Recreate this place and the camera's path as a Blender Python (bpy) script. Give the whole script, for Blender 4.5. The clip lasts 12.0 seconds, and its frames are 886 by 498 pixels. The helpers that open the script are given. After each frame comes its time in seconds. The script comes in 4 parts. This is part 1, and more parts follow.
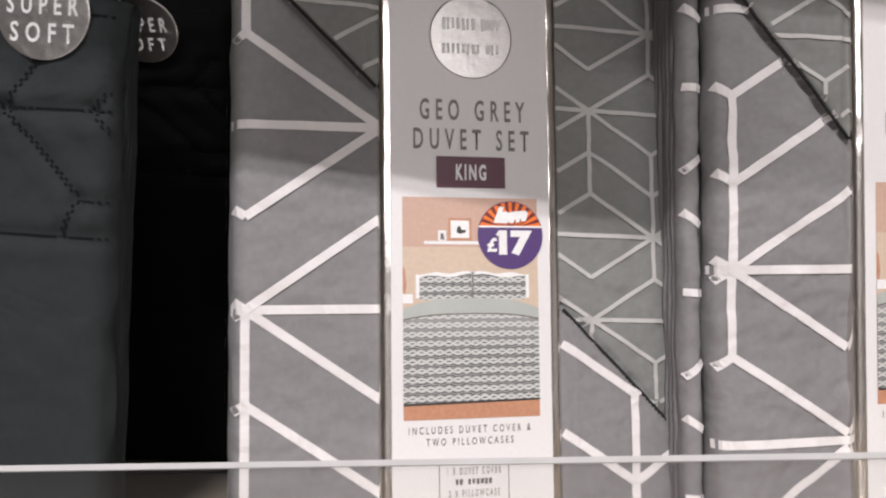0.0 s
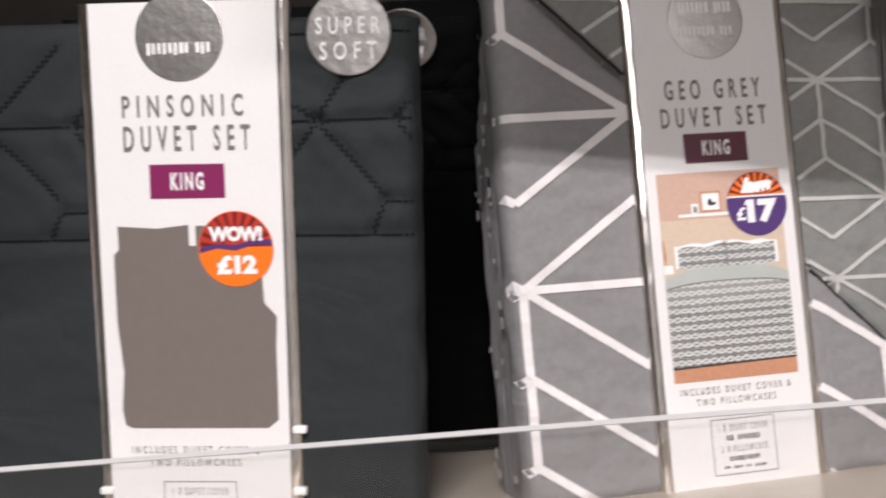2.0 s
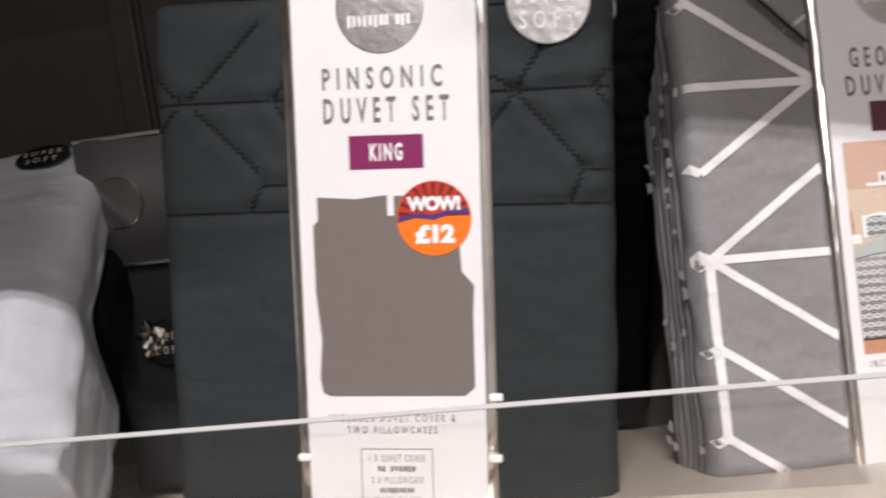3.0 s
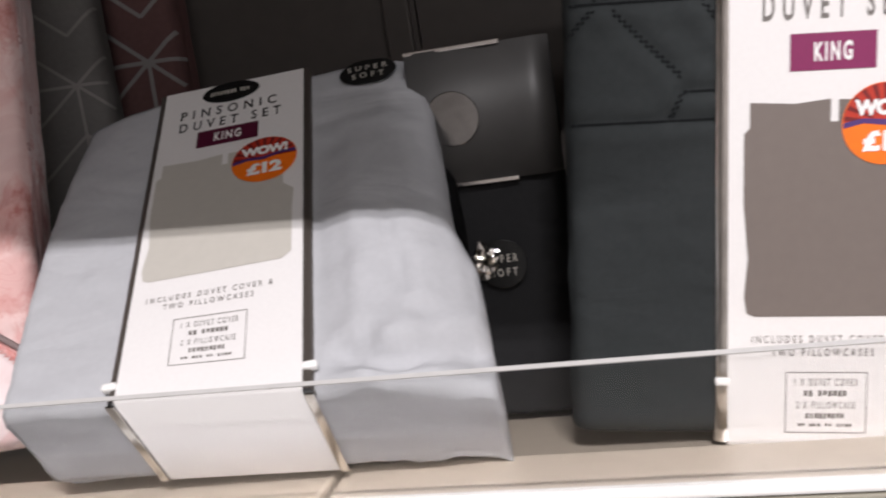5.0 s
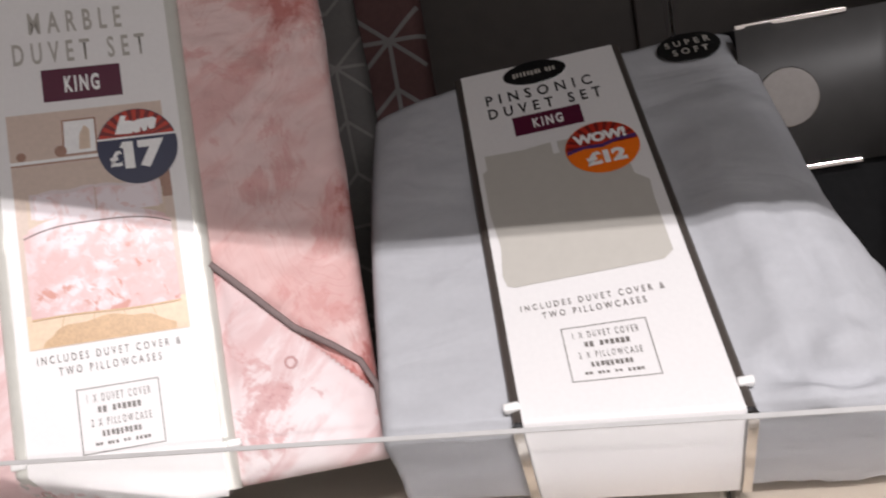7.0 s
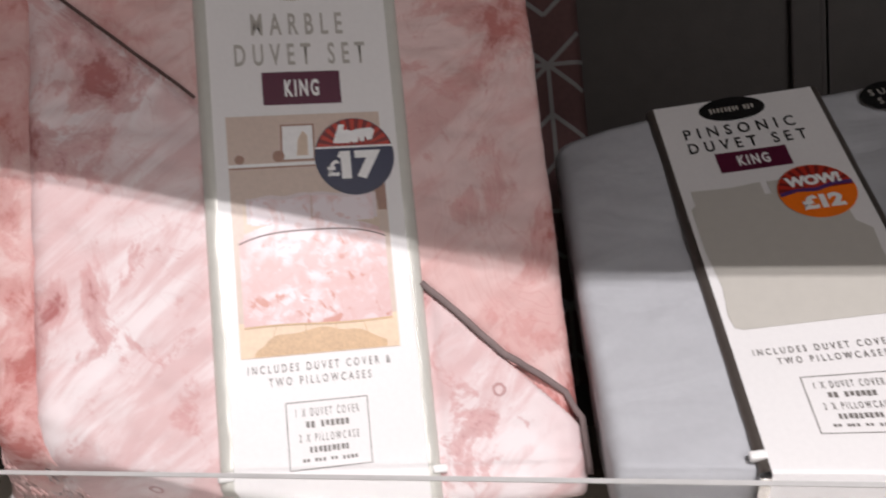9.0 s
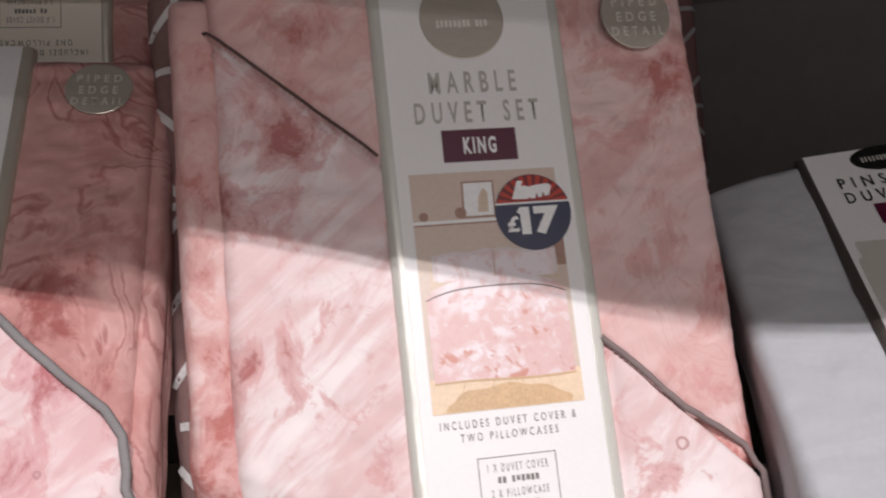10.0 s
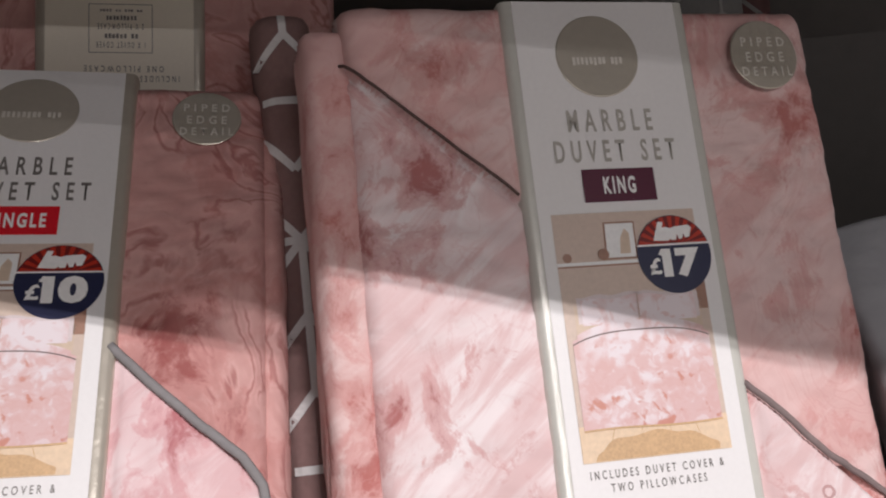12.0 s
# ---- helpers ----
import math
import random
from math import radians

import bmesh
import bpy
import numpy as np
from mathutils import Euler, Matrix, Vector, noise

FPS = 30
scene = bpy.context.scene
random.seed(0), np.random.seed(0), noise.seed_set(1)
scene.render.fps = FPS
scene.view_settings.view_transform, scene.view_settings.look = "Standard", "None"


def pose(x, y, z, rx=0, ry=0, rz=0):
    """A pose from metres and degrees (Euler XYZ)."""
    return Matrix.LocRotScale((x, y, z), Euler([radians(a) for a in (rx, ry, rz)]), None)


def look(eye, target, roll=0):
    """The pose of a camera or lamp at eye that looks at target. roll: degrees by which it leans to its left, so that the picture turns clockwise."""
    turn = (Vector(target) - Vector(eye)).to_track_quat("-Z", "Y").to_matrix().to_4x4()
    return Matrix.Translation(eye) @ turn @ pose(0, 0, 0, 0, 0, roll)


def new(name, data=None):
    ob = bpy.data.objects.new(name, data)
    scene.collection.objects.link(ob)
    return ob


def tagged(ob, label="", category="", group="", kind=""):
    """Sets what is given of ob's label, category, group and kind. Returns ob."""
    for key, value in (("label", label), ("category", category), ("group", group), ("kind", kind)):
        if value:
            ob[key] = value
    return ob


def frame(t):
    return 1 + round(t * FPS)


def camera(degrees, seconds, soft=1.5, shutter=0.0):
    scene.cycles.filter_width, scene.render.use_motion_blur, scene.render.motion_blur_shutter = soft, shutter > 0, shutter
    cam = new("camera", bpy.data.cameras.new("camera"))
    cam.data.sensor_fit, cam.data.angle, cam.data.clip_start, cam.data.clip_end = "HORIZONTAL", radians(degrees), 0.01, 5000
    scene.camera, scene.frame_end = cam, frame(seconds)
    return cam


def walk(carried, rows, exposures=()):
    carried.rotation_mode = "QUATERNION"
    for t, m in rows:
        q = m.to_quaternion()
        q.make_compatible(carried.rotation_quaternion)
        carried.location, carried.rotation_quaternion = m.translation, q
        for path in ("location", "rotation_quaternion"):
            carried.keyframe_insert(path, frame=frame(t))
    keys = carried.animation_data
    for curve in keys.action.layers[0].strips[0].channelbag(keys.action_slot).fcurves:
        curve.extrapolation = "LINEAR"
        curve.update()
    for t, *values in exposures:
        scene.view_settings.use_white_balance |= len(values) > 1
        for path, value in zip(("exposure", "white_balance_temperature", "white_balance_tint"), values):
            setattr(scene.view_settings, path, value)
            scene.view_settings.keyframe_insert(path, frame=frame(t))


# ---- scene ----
cam = camera(51.6, 12.0, 2.0, 0.4)
PATH = [
    (0, (0.045, 0.055, 1.393), (-0.078, 2.038, 1.16), -2.1),
    (0.5, (0.015, 0.039, 1.396), (-0.09, 2.019, 1.134), -2.6),
    (1, (-0.009, 0.025, 1.396), (-0.127, 2.006, 1.145), -3.0),
    (1.5, (-0.043, 0.014, 1.403), (-0.186, 1.992, 1.141), -3.6),
    (2, (-0.079, 0.005, 1.405), (-0.322, 1.974, 1.15), -6.8),
    (2.5, (-0.13, -0.004, 1.406), (-0.43, 1.955, 1.133), -7.5),
    (3, (-0.163, -0.011, 1.399), (-0.512, 1.942, 1.154), -7.6),
    (3.2, (-0.186, -0.013, 1.402), (-0.575, 1.933, 1.138), -7.8),
    (4.8, (-0.35, -0.018, 1.413), (-0.806, 1.892, 1.036), -8.5),
    (5, (-0.377, -0.017, 1.413), (-0.842, 1.892, 1.04), -8.8),
    (5.5, (-0.421, -0.01, 1.417), (-0.9, 1.885, 0.993), -10.1),
    (6, (-0.481, -0.007, 1.42), (-0.992, 1.877, 0.985), -9.9),
    (6.5, (-0.527, -0.005, 1.436), (-1.042, 1.876, 0.993), -10.9),
    (7, (-0.576, -0.008, 1.452), (-1.106, 1.872, 1.02), -10.3),
    (7.2, (-0.588, -0.011, 1.46), (-1.099, 1.873, 1.024), -10.3),
    (8.8, (-0.686, -0.022, 1.477), (-1.196, 1.861, 1.035), -5.9),
    (9, (-0.697, -0.024, 1.471), (-1.214, 1.868, 1.077), -6.1),
    (9.5, (-0.74, -0.036, 1.484), (-1.272, 1.856, 1.116), -6.2),
    (10, (-0.783, -0.049, 1.502), (-1.326, 1.843, 1.151), -6.6),
    (10.5, (-0.813, -0.044, 1.507), (-1.325, 1.859, 1.167), -5.4),
    (11, (-0.836, -0.046, 1.513), (-1.318, 1.867, 1.183), -5.1),
    (11.5, (-0.859, -0.05, 1.52), (-1.33, 1.866, 1.193), -5.4),
    (12, (-0.881, -0.057, 1.52), (-1.339, 1.865, 1.207), -5.5),
]
walk(cam, [(t, look(eye, target, roll)) for t, eye, target, roll in PATH],
     [(0, -0.17), (1, -0.10), (2, -0.03), (3.2, -0.01), (4.8, 0.0), (6.5, 0.0), (8.8, -0.08), (10.5, -0.12), (12, -0.15)])

# ---- light ----
world = bpy.data.worlds.new("world")
scene.world = world
world.use_nodes = True
world.node_tree.nodes["Background"].inputs[0].default_value = (1.0, 0.97, 0.93, 1)
world.node_tree.nodes["Background"].inputs[1].default_value = 0.02


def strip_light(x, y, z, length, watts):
    """A strip lamp: a long narrow area light under the ceiling that points down."""
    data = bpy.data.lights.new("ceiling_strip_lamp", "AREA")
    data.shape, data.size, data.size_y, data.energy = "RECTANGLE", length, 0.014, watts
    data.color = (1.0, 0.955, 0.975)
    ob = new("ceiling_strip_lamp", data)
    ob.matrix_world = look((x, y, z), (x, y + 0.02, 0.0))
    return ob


KEY, SECOND, FAR_FILL = 92.0, 31.0, 140.0
for y in (-1.187, -1.213):
    strip_light(0.0, y, 2.98, 0.5, KEY / 2)
# second row from an upper shadow edge; x chosen to keep left sides dark
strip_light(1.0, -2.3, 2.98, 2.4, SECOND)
# added fill with no known source, lifts the shade on the packs
strip_light(1.9, -4.2, 2.98, 3.0, FAR_FILL)


# ---- materials ----
def links(m):
    return m.node_tree.nodes, m.node_tree.links


def plain(name, color, rough=0.6, metal=0.0, vary=0.08, scale=60.0, bump=0.0, bump_scale=900.0, sheen=0.0, coat=0.0):
    """Paint, card, cloth or metal: two scales of tone and an optional fine relief."""
    m = bpy.data.materials.new(name)
    m.use_nodes = True
    n, l = links(m)
    b = n["Principled BSDF"]
    b.inputs["Roughness"].default_value, b.inputs["Metallic"].default_value = rough, metal
    b.inputs["Sheen Weight"].default_value, b.inputs["Coat Weight"].default_value = sheen, coat
    tc = n.new("ShaderNodeTexCoord")
    big, fine = n.new("ShaderNodeTexNoise"), n.new("ShaderNodeTexNoise")
    big.inputs["Scale"].default_value, fine.inputs["Scale"].default_value = scale / 6, scale * 6
    big.inputs["Detail"].default_value = 4
    for x in (big, fine):
        l.new(tc.outputs["Object"], x.inputs["Vector"])
    add = n.new("ShaderNodeMath")
    add.operation = "ADD"
    l.new(big.outputs["Fac"], add.inputs[0]), l.new(fine.outputs["Fac"], add.inputs[1])
    ramp = n.new("ShaderNodeMapRange")
    ramp.inputs["From Min"].default_value, ramp.inputs["From Max"].default_value = 0.6, 1.4
    ramp.inputs["To Min"].default_value, ramp.inputs["To Max"].default_value = 1 - vary, 1 + vary
    l.new(add.outputs[0], ramp.inputs["Value"])
    mul = n.new("ShaderNodeVectorMath")
    mul.operation = "SCALE"
    mul.inputs[0].default_value = color
    l.new(ramp.outputs[0], mul.inputs["Scale"]), l.new(mul.outputs[0], b.inputs["Base Color"])
    if bump:
        t = n.new("ShaderNodeTexNoise")
        t.inputs["Scale"].default_value, t.inputs["Detail"].default_value = bump_scale, 3
        l.new(tc.outputs["Object"], t.inputs["Vector"])
        bp = n.new("ShaderNodeBump")
        bp.inputs["Strength"].default_value, bp.inputs["Distance"].default_value = bump, 0.0006
        l.new(t.outputs["Fac"], bp.inputs["Height"]), l.new(bp.outputs[0], b.inputs["Normal"])
    return m


def cloth(name, color, vary=0.10):
    """Woven cotton: soft creases and a fine thread relief."""
    m = plain(name, color, 0.9, 0, vary, 40, 0.35, 1500)
    n, l = links(m)
    n["Principled BSDF"].inputs["Specular IOR Level"].default_value = 0.12
    bp = [x for x in n if x.type == "BUMP"][0]
    tc = [x for x in n if x.type == "TEX_COORD"][0]
    crease, mp = n.new("ShaderNodeTexNoise"), n.new("ShaderNodeMapping")
    mp.inputs["Scale"].default_value, mp.inputs["Rotation"].default_value = (8, 8, 15), (0, 0.5, 0)
    crease.inputs["Scale"].default_value, crease.inputs["Detail"].default_value, crease.inputs["Distortion"].default_value = 1.4, 3, 0.8
    l.new(tc.outputs["Object"], mp.inputs["Vector"]), l.new(mp.outputs[0], crease.inputs["Vector"])
    b2 = n.new("ShaderNodeBump")
    b2.inputs["Strength"].default_value, b2.inputs["Distance"].default_value = 0.55, 0.006
    l.new(crease.outputs["Fac"], b2.inputs["Height"]), l.new(b2.outputs[0], bp.inputs["Normal"])
    return m


def marble_cloth(name, pale, mid, deep, shift, scale=1.0, spots=(), base=0.35, swirl=0.0):
    """Printed marble on cotton: cloudy ground, grainy blotches of ink, faint diagonal veins and small rings."""
    m = cloth(name, pale)
    n, l = links(m)
    b = n["Principled BSDF"]
    tc = [x for x in n if x.type == "TEX_COORD"][0]
    mp = n.new("ShaderNodeMapping")
    mp.inputs["Location"].default_value = shift
    mp.inputs["Scale"].default_value = (15 * scale, 15 * scale, 11 * scale)
    mp.inputs["Rotation"].default_value = (0, -0.6, 0)
    l.new(tc.outputs["Object"], mp.inputs["Vector"])

    def math_node(kind, p, q, r=None):
        x = n.new("ShaderNodeMath")
        x.operation = kind
        for k, v in enumerate((p, q, r)):
            if v is None:
                continue
            if isinstance(v, (int, float)):
                x.inputs[k].default_value = v
            else:
                l.new(v, x.inputs[k])
        return x.outputs[0]

    def cloud(vec, size, detail, rough, twist=0.0):
        x = n.new("ShaderNodeTexNoise")
        x.inputs["Scale"].default_value, x.inputs["Detail"].default_value = size, detail
        x.inputs["Roughness"].default_value, x.inputs["Distortion"].default_value = rough, twist
        l.new(vec, x.inputs["Vector"])
        return x

    def spread(v, lo, hi, top=1.0):
        x = n.new("ShaderNodeMapRange")
        x.interpolation_type = "SMOOTHSTEP"
        x.inputs["From Min"].default_value, x.inputs["From Max"].default_value = lo, hi
        x.inputs["To Max"].default_value = top
        l.new(v, x.inputs["Value"])
        return x.outputs[0]

    def blend(f, under, over):
        x = n.new("ShaderNodeMix")
        x.data_type = "RGBA"
        l.new(f, x.inputs[0])
        if isinstance(under, tuple):
            x.inputs[6].default_value = (*under, 1)
        else:
            l.new(under, x.inputs[6])
        x.inputs[7].default_value = (*over, 1)
        return x.outputs[2]

    warp = cloud(mp.outputs[0], 0.8, 3, 0.5)
    sc, ad = n.new("ShaderNodeVectorMath"), n.new("ShaderNodeVectorMath")
    sc.operation, ad.operation = "SCALE", "ADD"
    sc.inputs["Scale"].default_value = 1.0
    l.new(warp.outputs["Color"], sc.inputs[0]), l.new(sc.outputs[0], ad.inputs[0]), l.new(mp.outputs[0], ad.inputs[1])
    flow = ad.outputs[0]
    ground = cloud(flow, 0.55, 4, 0.55, 0.3).outputs["Fac"]
    blot = cloud(flow, 1.15, 14, 0.70, 0.25).outputs["Fac"]
    place = cloud(mp.outputs[0], 0.42, 1, 0.5).outputs["Fac"]
    ink = math_node("MULTIPLY_ADD", place, 0.30, math_node("MULTIPLY_ADD", blot, 1.8, -0.55))
    for sx, sz, size in spots:
        d = n.new("ShaderNodeVectorMath")
        d.operation = "DISTANCE"
        flat = n.new("ShaderNodeVectorMath")
        flat.operation = "MULTIPLY"
        flat.inputs[1].default_value = (1, 0, 1)
        l.new(tc.outputs["Object"], flat.inputs[0]), l.new(flat.outputs[0], d.inputs[0])
        d.inputs[1].default_value = (sx * 0.001, 0, sz * 0.001)
        near = math_node("SUBTRACT", 1.0, spread(d.outputs["Value"], 0.0, size * 0.001))
        ink = math_node("MULTIPLY_ADD", near, 0.17, ink)
    rose = tuple(0.5 * p + 0.5 * q for p, q in zip(pale, mid))
    c = blend(spread(ground, base + 0.24, base - 0.02), pale, rose)
    tilt = n.new("ShaderNodeMapping")
    tilt.vector_type = "TEXTURE"
    tilt.inputs["Scale"].default_value, tilt.inputs["Rotation"].default_value = (0.026 / scale, 0.06 / scale, 0.11 / scale), (0, 0.85, 0)
    l.new(tc.outputs["Object"], tilt.inputs["Vector"])
    streak = cloud(tilt.outputs[0], 1.0, 7, 0.62, 0.9).outputs["Fac"]
    c = blend(spread(streak, 0.44, 0.62, 0.9), c, tuple(0.35 * p + 0.65 * q for p, q in zip(pale, mid)))
    c = blend(spread(ink, 0.53, 0.63, 0.72), c, mid)
    c = blend(spread(ink, 0.64, 0.80, 0.82), c, deep)
    vein = cloud(flow, 1.7, 5, 0.55, 0.6).outputs["Fac"]
    line = math_node("SUBTRACT", 1.0, spread(math_node("ABSOLUTE", math_node("SUBTRACT", vein, 0.5), 0.0), 0.0, 0.016))
    c = blend(math_node("MULTIPLY", line, spread(place, 0.40, 0.58, 0.5)), c, mid)
    if swirl:
        agate = cloud(flow, 0.70, 6, 0.50, 0.7).outputs["Fac"]
        bands = math_node("PINGPONG", agate, 0.034)
        c = blend(spread(bands, 0.004, 0.034, 0.45 * swirl), c, tuple(0.80 * q for q in mid))
        rim = math_node("SUBTRACT", 1.0, spread(bands, 0.0, 0.013))
        c = blend(math_node("MULTIPLY", rim, spread(vein, 0.36, 0.50, 0.75 * swirl)), c, deep)
    v = n.new("ShaderNodeTexVoronoi")
    v.inputs["Scale"].default_value, v.inputs["Randomness"].default_value = 46, 1
    l.new(tc.outputs["Object"], v.inputs["Vector"])
    ring = math_node("COMPARE", math_node("MULTIPLY_ADD", blot, 0.5, v.outputs["Distance"]), 0.36, 0.035)
    few = math_node("GREATER_THAN", v.outputs["Color"], 0.62)
    c = blend(math_node("MULTIPLY", math_node("MULTIPLY", ring, few), 0.8), c, tuple(0.75 * q for q in mid))
    l.new(c, b.inputs["Base Color"])
    return m


def zigzag_print(name, dark, light):
    """Rows of woven-looking lens shapes, as on the photographed bedding, paler towards its top."""
    m = plain(name, dark, 0.45)
    n, l = links(m)
    b = n["Principled BSDF"]
    tc = [x for x in n if x.type == "TEX_COORD"][0]
    sep = n.new("ShaderNodeSeparateXYZ")
    l.new(tc.outputs["Object"], sep.inputs[0])

    def op(kind, p, q):
        x = n.new("ShaderNodeMath")
        x.operation = kind
        for i, s in enumerate((p, q)):
            if isinstance(s, float):
                x.inputs[i].default_value = s
            else:
                l.new(s, x.inputs[i])
        return x.outputs[0]

    swing = op("MULTIPLY", op("COSINE", op("MULTIPLY", sep.outputs["X"], 571.0), 0.0), 0.00115)
    wob = n.new("ShaderNodeTexNoise")
    wob.inputs["Scale"].default_value = 320
    l.new(tc.outputs["Object"], wob.inputs["Vector"])
    loose = op("MULTIPLY", op("SUBTRACT", wob.outputs["Fac"], 0.5), 0.0012)
    z = op("ADD", sep.outputs["Z"], loose)
    up, down = op("PINGPONG", op("ADD", z, swing), 0.0027), op("PINGPONG", op("SUBTRACT", z, swing), 0.0027)
    fine = op("PINGPONG", op("ADD", z, op("MULTIPLY", swing, 0.4)), 0.00068)
    lens = op("LESS_THAN", op("MINIMUM", up, down), 0.00062)
    f = op("MAXIMUM", lens, op("MULTIPLY", op("LESS_THAN", fine, 0.00026), 0.55))
    pale = n.new("ShaderNodeMapRange")
    pale.inputs["From Min"].default_value, pale.inputs["From Max"].default_value, pale.inputs["To Max"].default_value = 0.040, 0.062, 0.4
    l.new(sep.outputs["Z"], pale.inputs["Value"])
    below = op("LESS_THAN", sep.outputs["Z"], 0.066)
    f = op("MAXIMUM", f, op("MULTIPLY", pale.outputs[0], below))
    mx = n.new("ShaderNodeMix")
    mx.data_type = "RGBA"
    mx.inputs[6].default_value, mx.inputs[7].default_value = (*dark, 1), (*light, 1)
    l.new(f, mx.inputs[0]), l.new(mx.outputs[2], b.inputs["Base Color"])
    return m


def pictured_marble(name, pale, mid, coral):
    """The photographed pink bedding: pale above, pink clouds and coral flecks towards the hem."""
    m = plain(name, pale, 0.4)
    n, l = links(m)
    tc = [x for x in n if x.type == "TEX_COORD"][0]
    sep = n.new("ShaderNodeSeparateXYZ")
    l.new(tc.outputs["Object"], sep.inputs[0])
    c = None
    for colour, size, lo, hi, top, bottom, strength in ((mid, 60, 0.36, 0.58, 0.062, 0.030, 0.8), (mid, 150, 0.50, 0.60, 0.100, 0.030, 0.6), (coral, 95, 0.56, 0.66, 0.055, 0.014, 0.85), (pale, 120, 0.58, 0.66, 0.10, 0.0, 0.5)):
        cloud, reach, mixer = n.new("ShaderNodeTexNoise"), n.new("ShaderNodeMapRange"), n.new("ShaderNodeMix")
        cloud.inputs["Scale"].default_value, cloud.inputs["Detail"].default_value, cloud.inputs["Distortion"].default_value = size, 6, 0.6
        l.new(tc.outputs["Object"], cloud.inputs["Vector"])
        reach.inputs["From Min"].default_value, reach.inputs["From Max"].default_value = top, bottom
        reach.inputs["To Min"].default_value, reach.inputs["To Max"].default_value = 0.07, -0.03
        l.new(sep.outputs["Z"], reach.inputs["Value"])
        sub, ramp = n.new("ShaderNodeMath"), n.new("ShaderNodeMapRange")
        sub.operation = "SUBTRACT"
        l.new(cloud.outputs["Fac"], sub.inputs[0]), l.new(reach.outputs[0], sub.inputs[1])
        ramp.interpolation_type = "SMOOTHSTEP"
        ramp.inputs["From Min"].default_value, ramp.inputs["From Max"].default_value, ramp.inputs["To Max"].default_value = lo, hi, strength
        l.new(sub.outputs[0], ramp.inputs["Value"])
        mixer.data_type = "RGBA"
        l.new(ramp.outputs[0], mixer.inputs[0])
        if c is None:
            mixer.inputs[6].default_value = (*pale, 1)
        else:
            l.new(c, mixer.inputs[6])
        mixer.inputs[7].default_value = (*colour, 1)
        c = mixer.outputs[2]
    l.new(c, n["Principled BSDF"].inputs["Base Color"])
    return m


def clear_plastic():
    m = bpy.data.materials.new("clear_acrylic")
    m.use_nodes = True
    n, l = links(m)
    b = n["Principled BSDF"]
    b.inputs["Base Color"].default_value = (0.88, 0.88, 0.875, 1)
    b.inputs["Roughness"].default_value, b.inputs["IOR"].default_value, b.inputs["Transmission Weight"].default_value = 0.03, 1.15, 1.0
    return m


WHITE = plain("white_card", (0.74, 0.72, 0.712), 0.38, vary=0.03)
CREAM_CARD = plain("cream_card", (0.74, 0.68, 0.57), 0.4, vary=0.03)
FOIL = plain("silver_foil", (0.80, 0.76, 0.72), 0.16, 1.0, 0.06, 30, 0.25, 120)
BADGE = plain("pewter_foil", (0.50, 0.485, 0.47), 0.34, 1.0, 0.14, 90, 0.6, 140)
GOLDF = plain("champagne_foil", (0.50, 0.455, 0.385), 0.28, 0.35, 0.05, 30, 0.3, 200)
PEARL = plain("pearl_film_edge", (0.60, 0.59, 0.54), 0.22, 0.15, 0.05, 40, 0.1, 160)
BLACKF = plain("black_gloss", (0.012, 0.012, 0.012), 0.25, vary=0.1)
INK = plain("grey_ink", (0.16, 0.145, 0.135), 0.4)
PALE_INK = plain("pale_foil_ink", (0.40, 0.375, 0.335), 0.4)
DARKT = plain("black_ink", (0.03, 0.03, 0.03), 0.4)
PLUM = plain("plum_ink", (0.085, 0.008, 0.030), 0.4)
MAGENTA = plain("magenta_ink", (0.20, 0.012, 0.085), 0.4)
REDBOX = plain("red_ink", (0.62, 0.010, 0.022), 0.4)
PURPLE = plain("purple_ink", (0.075, 0.032, 0.155), 0.35)
NAVY = plain("navy_ink", (0.022, 0.025, 0.065), 0.35)
RED = plain("sticker_red", (0.46, 0.035, 0.018), 0.35)
DEEPRED = plain("sticker_dark_red", (0.16, 0.012, 0.012), 0.35)
ORANGE = plain("sticker_orange", (0.85, 0.17, 0.010), 0.35)
LETTER = plain("white_ink", (0.80, 0.79, 0.78), 0.4)
PEACH = plain("photo_peach_wall", (0.55, 0.36, 0.28), 0.4)
BEIGE = plain("photo_beige_wall", (0.60, 0.47, 0.36), 0.4)
WARMG = plain("photo_warm_wall", (0.58, 0.46, 0.385), 0.4)
TIMBER = plain("photo_floor", (0.50, 0.24, 0.14), 0.4, vary=0.15)
HONEY = plain("photo_honey_floor", (0.70, 0.53, 0.37), 0.4, vary=0.12)
GREIGE = plain("greige_print", (0.16, 0.132, 0.118), 0.45, vary=0.05, scale=25)
PALE_GREIGE = plain("pale_greige_print", (0.50, 0.475, 0.43), 0.45, vary=0.04, scale=25)
PALE_SHEET = plain("photo_pale_pink_sheet", (0.62, 0.53, 0.53), 0.4, vary=0.12, scale=200)
ZIG = zigzag_print("photo_grey_zigzag", (0.10, 0.10, 0.098), (0.56, 0.56, 0.54))
GREY_DUVET = plain("photo_pale_duvet", (0.42, 0.44, 0.41), 0.4, vary=0.12, scale=200)
GEO_CLOTH = cloth("mid_grey_cotton", (0.235, 0.227, 0.229))
GEO_SMALL = cloth("sage_grey_cotton", (0.215, 0.218, 0.208))
LINE = cloth("white_printed_line", (0.74, 0.71, 0.70), 0.04)
LINE_SMALL = cloth("pale_printed_line", (0.50, 0.49, 0.47), 0.04)
# darkened copy of the printed line, with shade put into its colour
LINE_DIM = cloth("shaded_printed_line", (0.22, 0.205, 0.20), 0.05)
